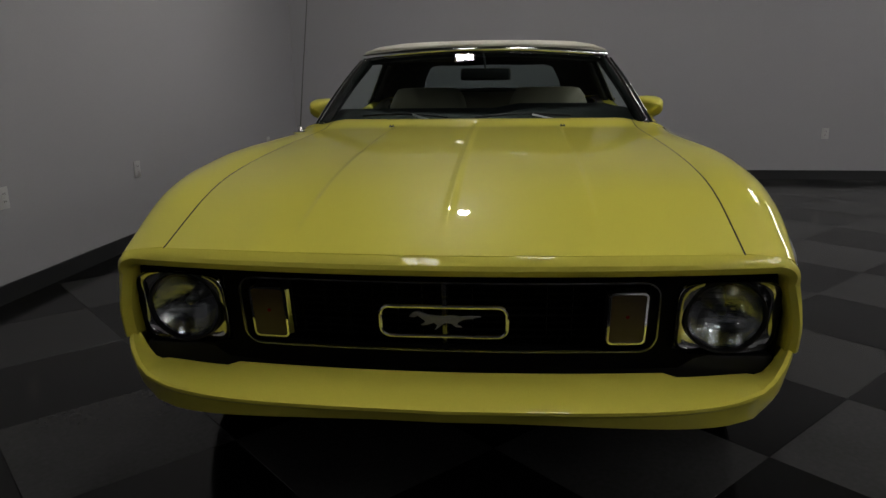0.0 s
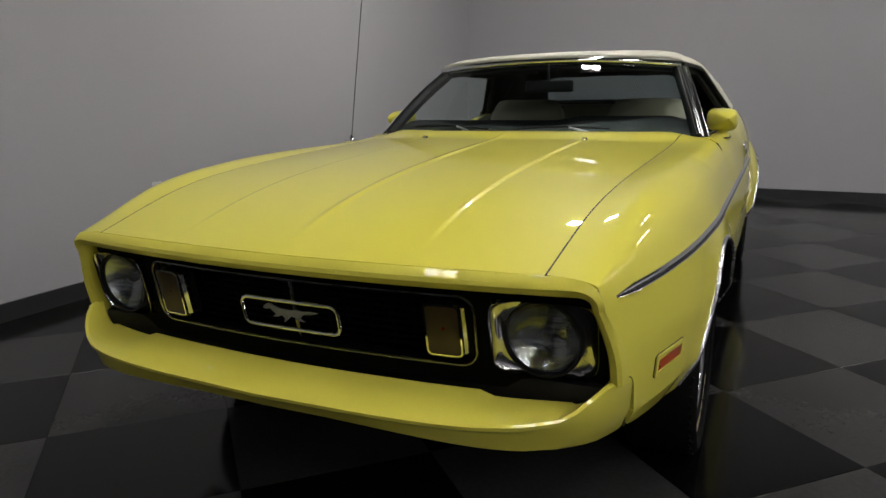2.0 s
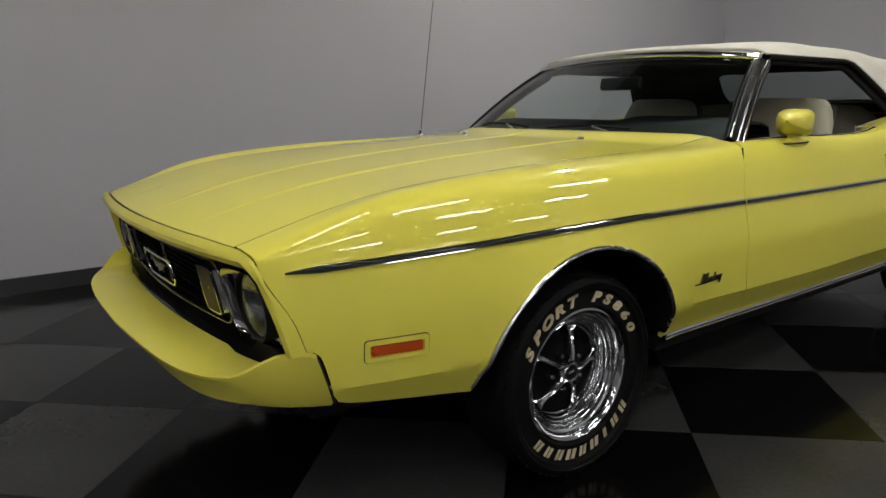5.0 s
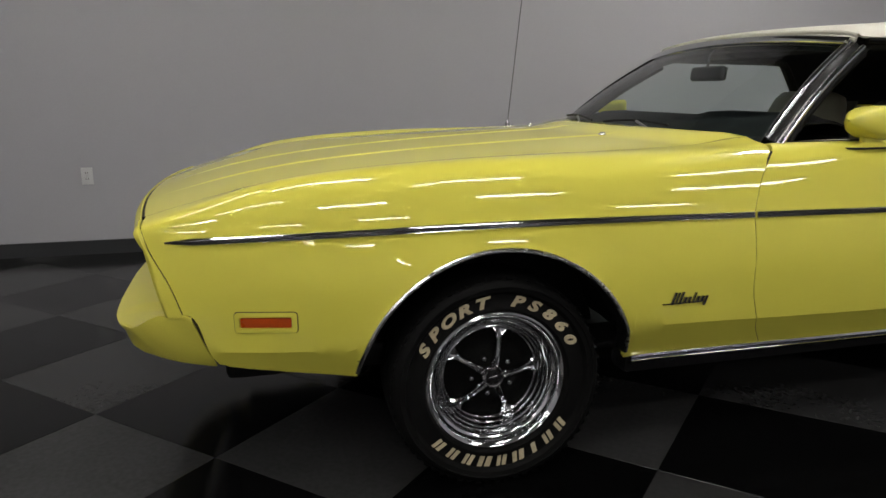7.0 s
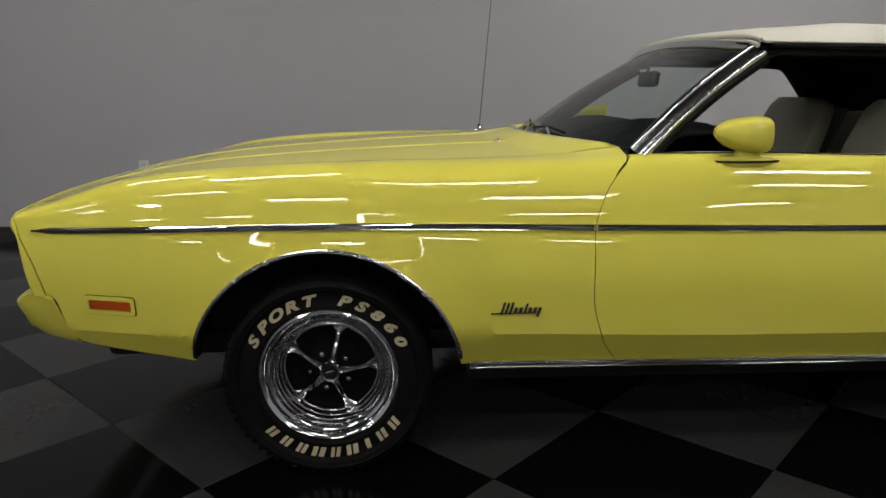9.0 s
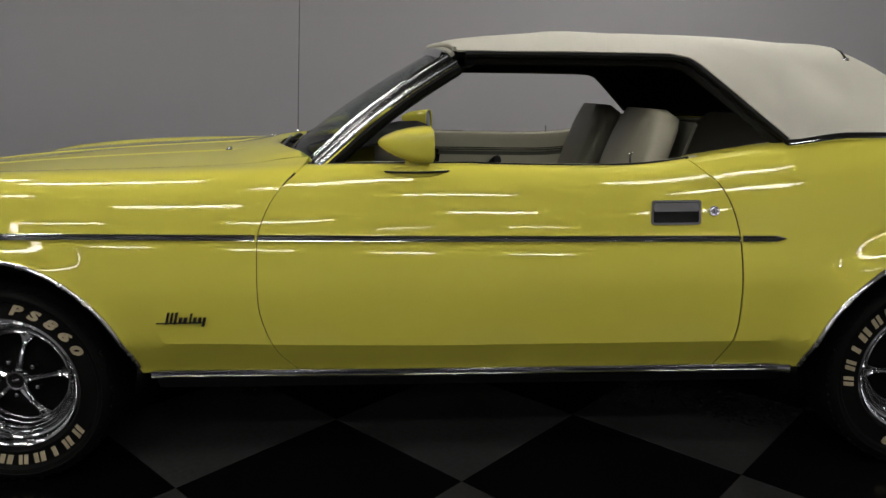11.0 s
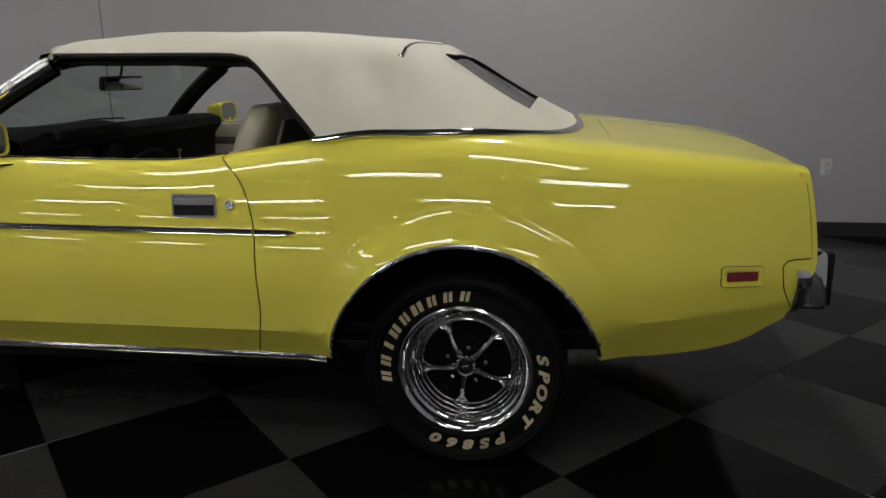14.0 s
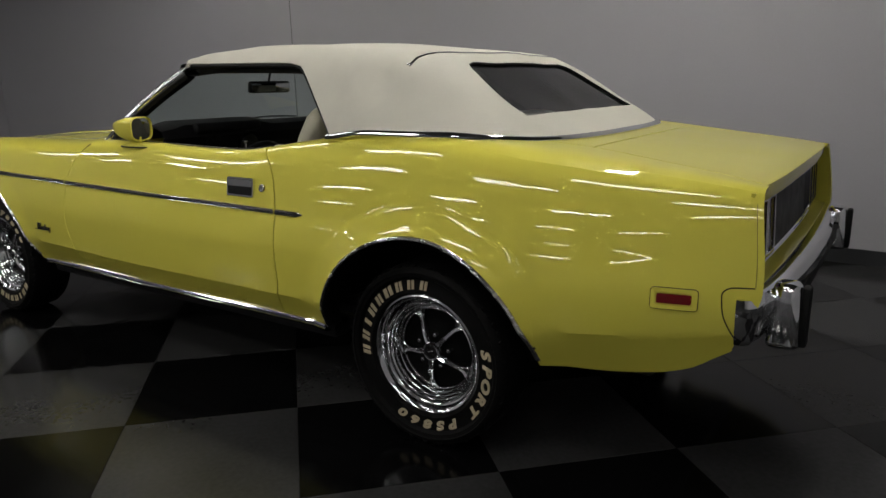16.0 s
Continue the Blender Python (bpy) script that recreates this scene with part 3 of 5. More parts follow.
def door_handle(parent, sx):
    put = on_side(1.962, 0.816, sx, 0.003, 0.42)
    ob = part("door_handle", frame_ring(rounded(0.142, 0.07, 0.008), rounded(0.13, 0.058, 0.005), lambda u, v, d: put(u, v, d - 0.002), 0.009), CHROME, parent, "recessed chrome door handle")
    part("recess", slab(rounded(0.132, 0.06, 0.005), lambda u, v, d: put(u, v, d), 0.0015), BLACK, ob)
    part("flap", slab(rounded(0.128, 0.025, 0.004), lambda u, v, d: put(u, v + 0.015, d + 0.001), 0.006), CHROME, ob)
    put2 = on_side(2.073, 0.818, sx)
    lock = part("door_lock", frame_ring([(0.0145 * math.cos(a), 0.0145 * math.sin(a)) for a in lin(0, 2 * math.pi, 21)[:-1]], [(0.009 * math.cos(a), 0.009 * math.sin(a)) for a in lin(0, 2 * math.pi, 21)[:-1]], lambda u, v, d: put2(u, v, d), 0.006), DARK_CHROME, parent, "round chrome key lock")
    part("key_barrel", slab([(0.0088 * math.cos(a), 0.0088 * math.sin(a)) for a in lin(0, 2 * math.pi, 17)[:-1]], lambda u, v, d: put2(u, v, d), 0.003), STEEL, lock)
    part("keyhole", slab(rounded(0.003, 0.011, 0.0014, 3), lambda u, v, d: put2(u, v, d + 0.003), 0.0008), BLACK, lock)


def door_inside(parent, sx):
    """Upholstered inner face of a door with its dark insert and bright lines."""
    rows = []
    for y in lin(0.98, 2.06, 18):
        xt, zt = shoulder_x(y) - 0.045, shoulder_z(y) - 0.003
        rows.append([Vector((sx * x, y, z)) for x, z in ((xt + 0.004, zt - 0.004), (xt - 0.008, zt), (xt - 0.02, zt - 0.006), (xt - 0.026, zt - 0.03), (xt - 0.022, zt - 0.09),
                                                         (xt - 0.03, zt - 0.12), (xt - 0.03, zt - 0.3), (xt - 0.03, 0.40))])
    ob = grid("door_panel", rows, VINYL, parent, "cream vinyl door panel", flip=sx < 0, thick=0.01)
    rows = [[Vector((sx * (shoulder_x(y) - 0.078), y, z)) for z in (shoulder_z(y) - 0.092, shoulder_z(y) - 0.3)] for y in lin(1.15, 2.0, 10)]
    grid("insert", rows, VINYL_DARK, ob, flip=sx < 0, thick=0.004)
    for dz in (0.075, 0.085):
        part("bright_line", tube([Vector((sx * (shoulder_x(y) - 0.079), y, shoulder_z(y) - dz)) for y in lin(1.12, 2.02, 12)], 0.0022, 6), CHROME, ob)
    part("belt_seal", tube([Vector((sx * (shoulder_x(y) - 0.043), y, top_z(shoulder_x(y) - 0.04, y) - 0.001)) for y in lin(0.95, 2.03, 18)], 0.0055, 6), SEAL, parent, "black window seal")
    part("lock_button", joined(tube([Vector((sx * (shoulder_x(1.86) - 0.06), 1.86, 0.94)), Vector((sx * (shoulder_x(1.86) - 0.06), 1.86, 0.972))], 0.0035, 8),
                               block((0.012, 0.012, 0.006), (sx * (shoulder_x(1.86) - 0.06), 1.86, 0.972), 0.002)), CHROME, parent)


def door_mirror(parent, sx):
    """Bullet-shaped painted mirror on a flared foot."""
    cy, cz, cx = 1.213, 1.006, 0.836
    co, si = math.cos(radians(15)), math.sin(radians(15))

    def turned(a, b, z):
        return Vector((sx * (cx + a * co - b * si), cy + a * si + b * co, z))
    rows = []
    for y, r in ((-0.1, 0.003), (-0.095, 0.012), (-0.076, 0.027), (-0.048, 0.042), (-0.015, 0.053), (0.015, 0.059), (0.042, 0.061), (0.049, 0.059), (0.05, 0.054), (0.04, 0.052)):
        row = []
        for a in lin(0, 2 * math.pi, 25)[:-1]:
            ca, sa = math.cos(a), math.sin(a)
            e = 0.58
            row.append(turned(1.1 * r * math.copysign(abs(ca) ** e, ca), y, cz + 0.004 + (0.84 if sa > 0 else 0.9) * r * math.copysign(abs(sa) ** e, sa) - 0.08 * min(0, y)))
        rows.append(row)
    ob = grid("door_mirror", rows, YELLOW, parent, "yellow painted bullet door mirror", flip=sx > 0, loop=True, sharp=50)
    rim = [(1.1 * 0.0525 * math.copysign(abs(math.cos(a)) ** 0.7, math.cos(a)), cz + 0.004 + 0.87 * 0.0525 * math.copysign(abs(math.sin(a)) ** 0.7, math.sin(a))) for a in lin(0, 2 * math.pi, 25)[:-1]]
    part("mirror_glass", slab(rim, lambda u, v, d: turned(u, 0.041 + d, v), 0.003), MIRROR, ob, "mirror glass")
    rows = []
    for z, lx, ly, ox in ((-0.03, 0.022, 0.036, 0.0), (-0.046, 0.02, 0.034, 0.0), (-0.056, 0.019, 0.036, 0.0), (-0.063, 0.027, 0.062, 0.0), (-0.068, 0.031, 0.09, 0.0), (-0.073, 0.031, 0.094, 0.0), (-0.085, 0.03, 0.093, 0.0)):
        rows.append([Vector((sx * (cx + 0.0 - ox + lx * math.cos(a)), cy + 0.012 + ly * math.sin(a), cz + z)) for a in lin(0, 2 * math.pi, 21)[:-1]])
    grid("mirror_foot", rows, YELLOW, ob, flip=sx < 0, loop=True, sharp=60)
    ring = [Vector((sx * (cx + 0.033 * math.cos(a)), cy + 0.012 + 0.096 * math.sin(a), cz - 0.073)) for a in lin(0, 2 * math.pi, 25)[:-1]]
    part("foot_gasket", tube(ring, 0.0035, 6, closed=True), SEAL, ob)
    return ob


for sx in (1, -1):
    f = fender(sx)
    moulding(f, -0.862, 0.767, sx, tip0=True)
    arch_trim(f, AXLE_F, ARCH_F, sx)
    side_marker(f, -0.622, 0.536, sx, 0.162, 0.056, AMBER, "amber")
    script_badge(f, 0.56, 0.528, sx)
    d = door(sx)
    moulding(d, 0.775, 2.146, sx)
    door_handle(d, sx)
    door_inside(d, sx)
    door_mirror(d, sx)
    q = quarter(sx)
    part("door_gap", tube([Vector((sx * (side_x(seam_rear(z) + 0.0015, z) - 0.007), seam_rear(z) + 0.0012, z)) for z in lin(0.345, 0.912, 26)], 0.0046, 6), SEAL, q)
    part("door_gap", tube([Vector((sx * (side_x(seam_front(z), z) - 0.005), seam_front(z), z)) for z in lin(0.345, 0.93, 26)], 0.0038, 6), SEAL, d)
    path = curve((0.0, 3.742), (0.25, 3.69), (0.42, 3.668), (0.6, 3.672), (1.0, 3.715))
    rise = curve((0.0, 0.667), (0.25, 0.664), (0.42, 0.645), (0.6, 0.6), (1.0, 0.50))
    part("tail_seam", tube([Vector((sx * (side_x(3.721, z) + 0.0002), 3.721 + tail_edge(z) * 0.9, z)) for z in lin(0.667, 0.875, 14)], 0.0009, 6), FAINT, q)
    part("filler_seam", tube([Vector((sx * (side_x(path(t), rise(t)) + 0.0002), path(t), rise(t))) for t in lin(0, 1, 20)], 0.0018, 6), SEAL, q)
    moulding(q, 2.154, 2.283, sx, tip1=True)
    arch_trim(q, AXLE_R, ARCH_R, sx)
    side_marker(q, 3.555, 0.622, sx, 0.118, 0.056, RED_LENS, "dark red")
    rows = []
    for y in lin(0.42, 2.345, 30):
        rows.append([Vector((sx * (side_x(y, 0.34) + dx), y, z)) for dx, z in ((-0.004, 0.348), (0.008, 0.345), (0.011, 0.339), (0.005, 0.3345), (0.005, 0.331), (0.010, 0.327), (0.006, 0.319), (-0.012, 0.312), (-0.03, 0.312))])
    grid("rocker_moulding", rows, WHEEL_CHROME, car, "double-ribbed chrome sill strip", flip=sx < 0)
    part("rocker_panel", block((0.1, 1.93, 0.06), (sx * 0.80, 1.382, 0.3), 0.02), BLACK, car)

# hood, nose cap and cowl
fine = lin(-0.03, 0.03, 13) + lin(0.465, 0.575, 22) + lin(-0.575, -0.465, 22)
across = sorted(fine + [u for u in lin(-1, 1, 81) if all(abs(u - f) > 0.012 for f in fine)])
rows = []
for y in [0, 0.008] + lin(0.02, 1, 48):
    row = []
    for u in across:
        front = nose_y(u * 0.65) + 0.0235
        yy = front + y * (hood_back(u * 0.69) - front)
        x = u * (hood_seam(yy) - 0.004)
        row.append(Vector((x, yy, top_z(x, yy))))
    rows.append(row)
last = rows[-1]
rows.append([p + Vector((0, 0.012, -0.012)) for p in last])
# Black tubes sunk in the hood gaps stand in for their shade.
line = [Vector((x, nose_y(x) + 0.02, top_z(x, nose_y(x) + 0.02) - 0.0034)) for x in lin(-0.65, 0.65, 61)]
part("hood_gap_shade", tube(line, 0.004, 6), SEAL, car)
for sx in (1, -1):
    line = [Vector((sx * (hood_seam(y) - 0.002), y, top_z(hood_seam(y) - 0.002, y) - 0.0038)) for y in lin(-0.935, 0.885, 50)]
    part("hood_gap_shade", tube(line, 0.0042, 6), SEAL, car)
hood = grid("hood", rows, YELLOW, car, "long yellow hood with a centre crease", thick=0.012, sharp=50)
for sx in (1, -1):
    p = Vector((sx * 0.36, 0.555, top_z(0.36, 0.555)))
    part("washer_nozzle", joined(block((0.024, 0.02, 0.008), p + Vector((0, 0, 0.003)), 0.003), block((0.007, 0.012, 0.008), p + Vector((-0.006, 0.002, 0.008)), 0.002), block((0.007, 0.012, 0.008), p + Vector((0.006, 0.002, 0.008)), 0.002)), CHROME, hood)


def cap_edge(z):
    return -0.93 + (0.79 - z) * 0.25


def cap_top(x):
    y = nose_y(x)
    yr = min(y + 0.0165, -0.926)
    zr = top_z(x, yr)
    return [Vector((x, yr, zr)), Vector((x, y + 0.008, zr - 0.007)), Vector((x, y + 0.0015, zr - 0.016)), Vector((x, y, 0.7705)),
            Vector((x, y + 0.012, 0.757)), Vector((x, y + 0.02, 0.755)), Vector((x, y + 0.07, 0.753))]


def cap_side(z, sx):
    ys, yc = -0.925 + nose_seam(z), cap_edge(z)
    xo = side_x(ys, z)
    return [Vector((sx * xo, ys, z)), Vector((sx * (xo - 0.002), (ys + yc) / 2, z)), Vector((sx * (xo - 0.006), yc + 0.005, z)), Vector((sx * (xo - 0.011), yc, z)),
            Vector((sx * (xo - 0.02), yc + 0.005, z)), Vector((sx * (xo - 0.024), yc + 0.012, z)), Vector((sx * (xo - 0.028), yc + 0.075, z))]


rows = []
for sx in (-1, 1):
    half = [cap_side(z, sx) for z in lin(0.55, 0.715, 10)]
    a, b = cap_side(0.725, sx), cap_top(sx * 0.722)
    c = [Vector((sx * (side_x(-0.92, 0.77) - 0.002), -0.924, 0.784)), Vector((sx * 0.77, -0.932, 0.778)), Vector((sx * 0.77, -0.937, 0.773)), Vector((sx * 0.768, -0.94, 0.768)),
         Vector((sx * 0.759, -0.926, 0.756)), Vector((sx * 0.755, -0.92, 0.753)), Vector((sx * 0.75, -0.86, 0.751))]
    half += [[p * (1 - t) ** 2 + q * (2 * t * (1 - t)) + r * t * t for p, q, r in zip(a, c, b)] for t in lin(0, 1, 9)]
    rows = half if sx < 0 else rows + [cap_top(x) for x in lin(-0.69, 0.69, 47)] + half[::-1]
grid("nose_cap", rows, YELLOW_URETHANE, car, "yellow urethane nose surround", flip=True, thick=0.005, sharp=24)


def slope(z):
    """How far the nose lies back at a height."""
    return (0.745 - z) * 0.2


def front_place(lift=0.0):
    """Across and up to the sloping, slightly pointed nose plane; d counts forwards."""
    return lambda u, v, d: Vector((u, nose_y(u) + 0.045 + slope(v) - d - lift, v))


rows = []
for z in (0.754, 0.75, 0.722, 0.548, 0.5, 0.488):
    rows.append([Vector((x, nose_y(x) + 0.055 + slope(z) + (0.03 if z in (0.754, 0.488) else 0.0), z)) for x in lin(-0.772, 0.772, 101)])


def in_opening(i, j):
    x = abs(-0.772 + 1.544 * (j + 0.5) / 100)
    return i == 2 and (x < 0.465 or 0.525 < x < 0.746)


grille = grid("grille", rows, GRILLE_BLACK, car, "black grille with a chrome surround", flip=True, thick=0.01, skip=in_opening)
rows = [[Vector((x, nose_y(x) + 0.15 + slope(z), z)) for x in lin(-0.5, 0.5, 21)] for z in (0.75, 0.51)]
grid("grille_back", rows, GRILLE_BLACK, grille, flip=True, thick=0.01)
for k in range(9):
    z = 0.562 + k * 0.0195
    part("grille_bar", tube([Vector((x, nose_y(x) + 0.115 + slope(z), z)) for x in lin(-0.455, 0.455, 25)], 0.003, 4, flat=1.3), GRILLE_BLACK, grille)
for x in lin(-0.42, 0.42, 15):
    part("grille_upright", block((0.004, 0.02, 0.18), (x, nose_y(x) + 0.125 + slope(0.64), 0.64), 0, (11, 0, 0)), GRILLE_BLACK, grille)
part("centre_bar", block((0.012, 0.012, 0.17), (0, nose_y(0) + 0.07 + slope(0.64), 0.64), 0.003, (11, 0, 0)), DARK_CHROME, grille)


def ring_path(w, h, r, cx, cz, lift, n=7, fine=20):
    pts = []
    ol = rounded(w, h, r, n)
    for (u, v), (u2, v2) in zip(ol, ol[1:] + ol[:1]):
        k = max(1, int(math.hypot(u2 - u, v2 - v) * fine))
        for i in range(k):
            pts.append(front_place(lift)(cx + u + (u2 - u) * i / k, cz + v + (v2 - v) * i / k, 0))
    return pts


part("surround", tube(ring_path(0.972, 0.176, 0.04, 0, 0.637, -0.006), 0.004, 6, closed=True, up=(0, 1, 0)), DARK_CHROME, grille, "thin dull chrome surround")
part("emblem_frame", tube(ring_path(0.29, 0.076, 0.022, 0, 0.63, 0.005), 0.005, 8, closed=True, up=(0, 1, 0)), CHROME, grille, "chrome emblem frame")
emblem = [(-0.078, 0.010), (-0.070, 0.020), (-0.058, 0.024), (-0.046, 0.018), (-0.030, 0.013), (0.0, 0.011), (0.022, 0.014), (0.040, 0.011), (0.060, 0.014), (0.086, 0.012),
          (0.066, 0.007), (0.046, 0.005), (0.036, -0.001), (0.030, -0.009), (0.042, -0.016), (0.028, -0.015), (0.018, -0.006), (0.004, -0.004), (-0.008, -0.014), (-0.020, -0.024),
          (-0.014, -0.012), (-0.022, -0.004), (-0.036, -0.010), (-0.052, -0.012), (-0.040, -0.003), (-0.048, 0.004), (-0.058, 0.013), (-0.066, 0.008)]
part("emblem", slab([(u, 0.632 + v) for u, v in emblem], front_place(0.0), 0.007), EMBLEM, grille, "plain dull chrome emblem shape")


def headlamp(sx):
    c = (sx * 0.639, 0.636)
    place = front_place(-0.004)

    def put(u, v, d):
        return place(c[0] + u, c[1] + v, d)
    n = 56
    outer = []
    for k in range(n):
        a = 2 * math.pi * k / n
        ca, sa = math.cos(a), math.sin(a)
        e = 0.38
        outer.append((0.118 * math.copysign(abs(ca) ** e, ca), 0.0915 * math.copysign(abs(sa) ** e, sa)))
    rows = []
    for t, d in ((1.0, 0.0), (1.0, 0.012), (0.965, 0.0135), (0.93, 0.010), (0.75, 0.0), (0.4, -0.006), (0.0, -0.008)):
        row = []
        for k, (u, v) in enumerate(outer):
            a = 2 * math.pi * k / n
            cu, cv = 0.0875 * math.cos(a) - sx * 0.002, 0.0875 * math.sin(a) + 0.001
            row.append(put(cu + (u - cu) * t, cv + (v - cv) * t, d))
        rows.append(row)
    ob = grid("headlamp", rows, BEZEL, car, "round glass headlamp in a square chrome bezel", loop=True, flip=False, sharp=40)
    centre = put(-sx * 0.002, 0.001, 0)
    m = Matrix.Translation(centre) @ Matrix.Rotation(radians(-90), 4, "Z") @ Matrix.Rotation(radians(6), 4, "Y")

    def turned(profile, steps=48):
        bm = spun(profile, steps=steps)
        bm.transform(m)
        return bm
    part("retaining_ring", turned([(-0.045, 0.091), (0.006, 0.091), (0.0105, 0.0895), (0.0095, 0.085), (-0.004, 0.084)]), BLACK, ob, "dark rim")
    part("reflector", turned([(-0.004, 0.084), (-0.02, 0.072), (-0.038, 0.05), (-0.05, 0.025), (-0.053, 0.0)]), LAMP_BOWL, ob, "silvered bowl")
    part("bulb", turned([(-0.05, 0.012), (-0.03, 0.012), (-0.022, 0.008), (-0.02, 0.0)], 16), STEEL, ob)
    for k in range(9):
        z = (k - 4) * 0.0145
        half = math.sqrt(0.078 ** 2 - z * z) * (0.62 if abs(k - 4) < 3 else 0.9)
        bm = tube([(0.006 - 0.9 * (z * z + u * u), u, z) for u in lin(-half, half, 9)], lambda t: 0.0035 * math.sin(math.pi * min(0.98, max(0.02, t))), 6)
        bm.transform(m)
        part("flute", bm, LENS_GLASS, ob, "moulded glass rib")
    part("lens", turned([(-0.003, 0.084), (0.006, 0.076), (0.013, 0.055), (0.0175, 0.03), (0.019, 0.0)]), LENS_GLASS, ob, "domed glass lens")
    return ob


def parking_lamp(sx):
    place = front_place(-0.002)

    def put(u, v, d):
        return place(sx * 0.414 + u, 0.638 + v, d)
    ob = part("parking_lamp", frame_ring(rounded(0.088, 0.132, 0.014), rounded(0.078, 0.122, 0.0095), put, 0.009), CHROME, car, "upright smoky parking lamp with a chrome rim")
    part("lens", slab(rounded(0.084, 0.126, 0.008), lambda u, v, d: put(u, v, d + 0.001), 0.005), PARK_LENS, ob)
    part("bulb", slab([(0.0045 * math.cos(a), 0.0045 * math.sin(a)) for a in lin(0, 2 * math.pi, 17)[:-1]], lambda u, v, d: put(u, v + 0.005, d + 0.0055), 0.0012), RED_LENS, ob)
    for e in (-1, 1):
        part("side_reveal", slab([(e * 0.047 - 0.004, -0.058), (e * 0.047 + 0.004, -0.058), (e * 0.047 + 0.004, 0.058), (e * 0.047 - 0.004, 0.058)], lambda u, v, d: put(u, v, d - 0.012 - (0.010 if e * u > 0.047 else 0.0)), 0.014), CHROME, ob, "bright side wall of the lamp")
    part("lamp_shell", slab(rounded(0.088, 0.13, 0.012), lambda u, v, d: put(u, v, d - 0.05), 0.05), BLACK, ob)
    return ob


for sx in (1, -1):
    headlamp(sx)
    parking_lamp(sx)

# front bumper: a sloping top, a creased front edge and returns that climb to the fenders
edge_y = curve((0.0, -1.078), (0.3, -1.068), (0.5, -1.05), (0.62, -1.02), (0.70, -0.976))
edge_z = curve((0.0, 0.478), (0.4, 0.480), (0.62, 0.487), (0.70, 0.494))
half = []
for x in lin(0, 0.70, 22):
    y, z = edge_y(x), edge_z(x)
    k = smooth(0.56, 0.72, x)
    notch = 0.012 * smooth(0.515, 0.53, x)
    back = nose_y(x) + 0.06 + 0.01 * k
    zt = 0.502 - notch
    m = 0.5
    lowest = 0.44 - 0.018 * smooth(0.1, 0.74, x)
    half.append([(x, back + 0.02, zt - 0.03), (x, back, zt), (x, back + (y - back) * m, zt + (z - zt) * m + 0.006 - 0.004 * k), (x, y + 0.004, z + 0.0012), (x, y, z), (x, y + 0.001, z - 0.003),
                 (x - 0.004 * k, y + 0.012, z - 0.012 - 0.01 * k), (x - 0.008 * k, y + 0.026, lowest + 0.004), (x - 0.01 * k, y + 0.04, lowest), (x - 0.02 * k, y + 0.12, lowest + 0.002)])
for (x, y, z), (u, v, w), (a, b, c) in (((0.733, -0.952, 0.511), (0.712, -0.917, 0.419), (0.714, -0.878, 0.491)), ((0.761, -0.922, 0.534), (0.734, -0.886, 0.415), (0.736, -0.872, 0.496)),
                                        ((0.781, -0.892, 0.549), (0.751, -0.852, 0.41), (0.758, -0.866, 0.52)), ((0.797, -0.858, 0.5525), (0.765, -0.812, 0.405), (0.783, -0.85, 0.55)),
                                        ((0.809, -0.826, 0.552), (0.775, -0.775, 0.401), (0.797, -0.822, 0.552)), ((0.8135, -0.81, 0.546), (0.779, -0.759, 0.399), (0.802, -0.808, 0.546))):
    half.append([(a, b + 0.012, c - 0.02), (a, b, c), ((a + x) / 2, (b + y) / 2, (c + z) / 2 - 0.002), (x - 0.0035, y + 0.002, z - 0.0005), (x, y, z - 0.002), (x + 0.0015, y + 0.002, z - 0.008),
                 (x * 0.45 + u * 0.55 + 0.012, y * 0.45 + v * 0.55, z * 0.45 + w * 0.55), (u + 0.006, v, w + 0.008), (u, v, w), (u - 0.05, v, w + 0.004)])
rows = [[Vector((-p[0], p[1], p[2])) for p in r] for r in half[:0:-1]] + [[Vector(p) for p in r] for r in half]
grid("front_bumper", rows, YELLOW_URETHANE, car, "body-coloured urethane front bumper", flip=True, sharp=21, thick=0.005)
part("front_valance", joined(block((1.2, 0.1, 0.08), (0, -0.8, 0.45), 0.02), block((1.52, 0.05, 0.1), (0, -0.835, 0.485), 0.01)), BLACK, car)
for sx in (1, -1):
    pts = [Vector((sx * (side_x(y, z) - 0.004), y, z)) for y, z in ((-0.862, 0.5515), (-0.83, 0.5515), (-0.812, 0.548), (-0.806, 0.54), (-0.756, 0.405))]
    part("bumper_gap", tube(pts, 0.003, 6), GAP, car)
    pts = [Vector((sx * (side_x(-0.9235 + nose_seam(z), z) - 0.0025), -0.9235 + nose_seam(z), z)) for z in lin(0.556, 0.77, 14)]
    part("cap_gap", tube(pts, 0.0024, 6), GAP, car)
    part("cap_joint", tube([p + Vector((0, -0.0005, 0.0005)) for p in cap_top(sx * 0.6535)[:5]], 0.0026, 6, up=(1, 0, 0)), SEAL, car)

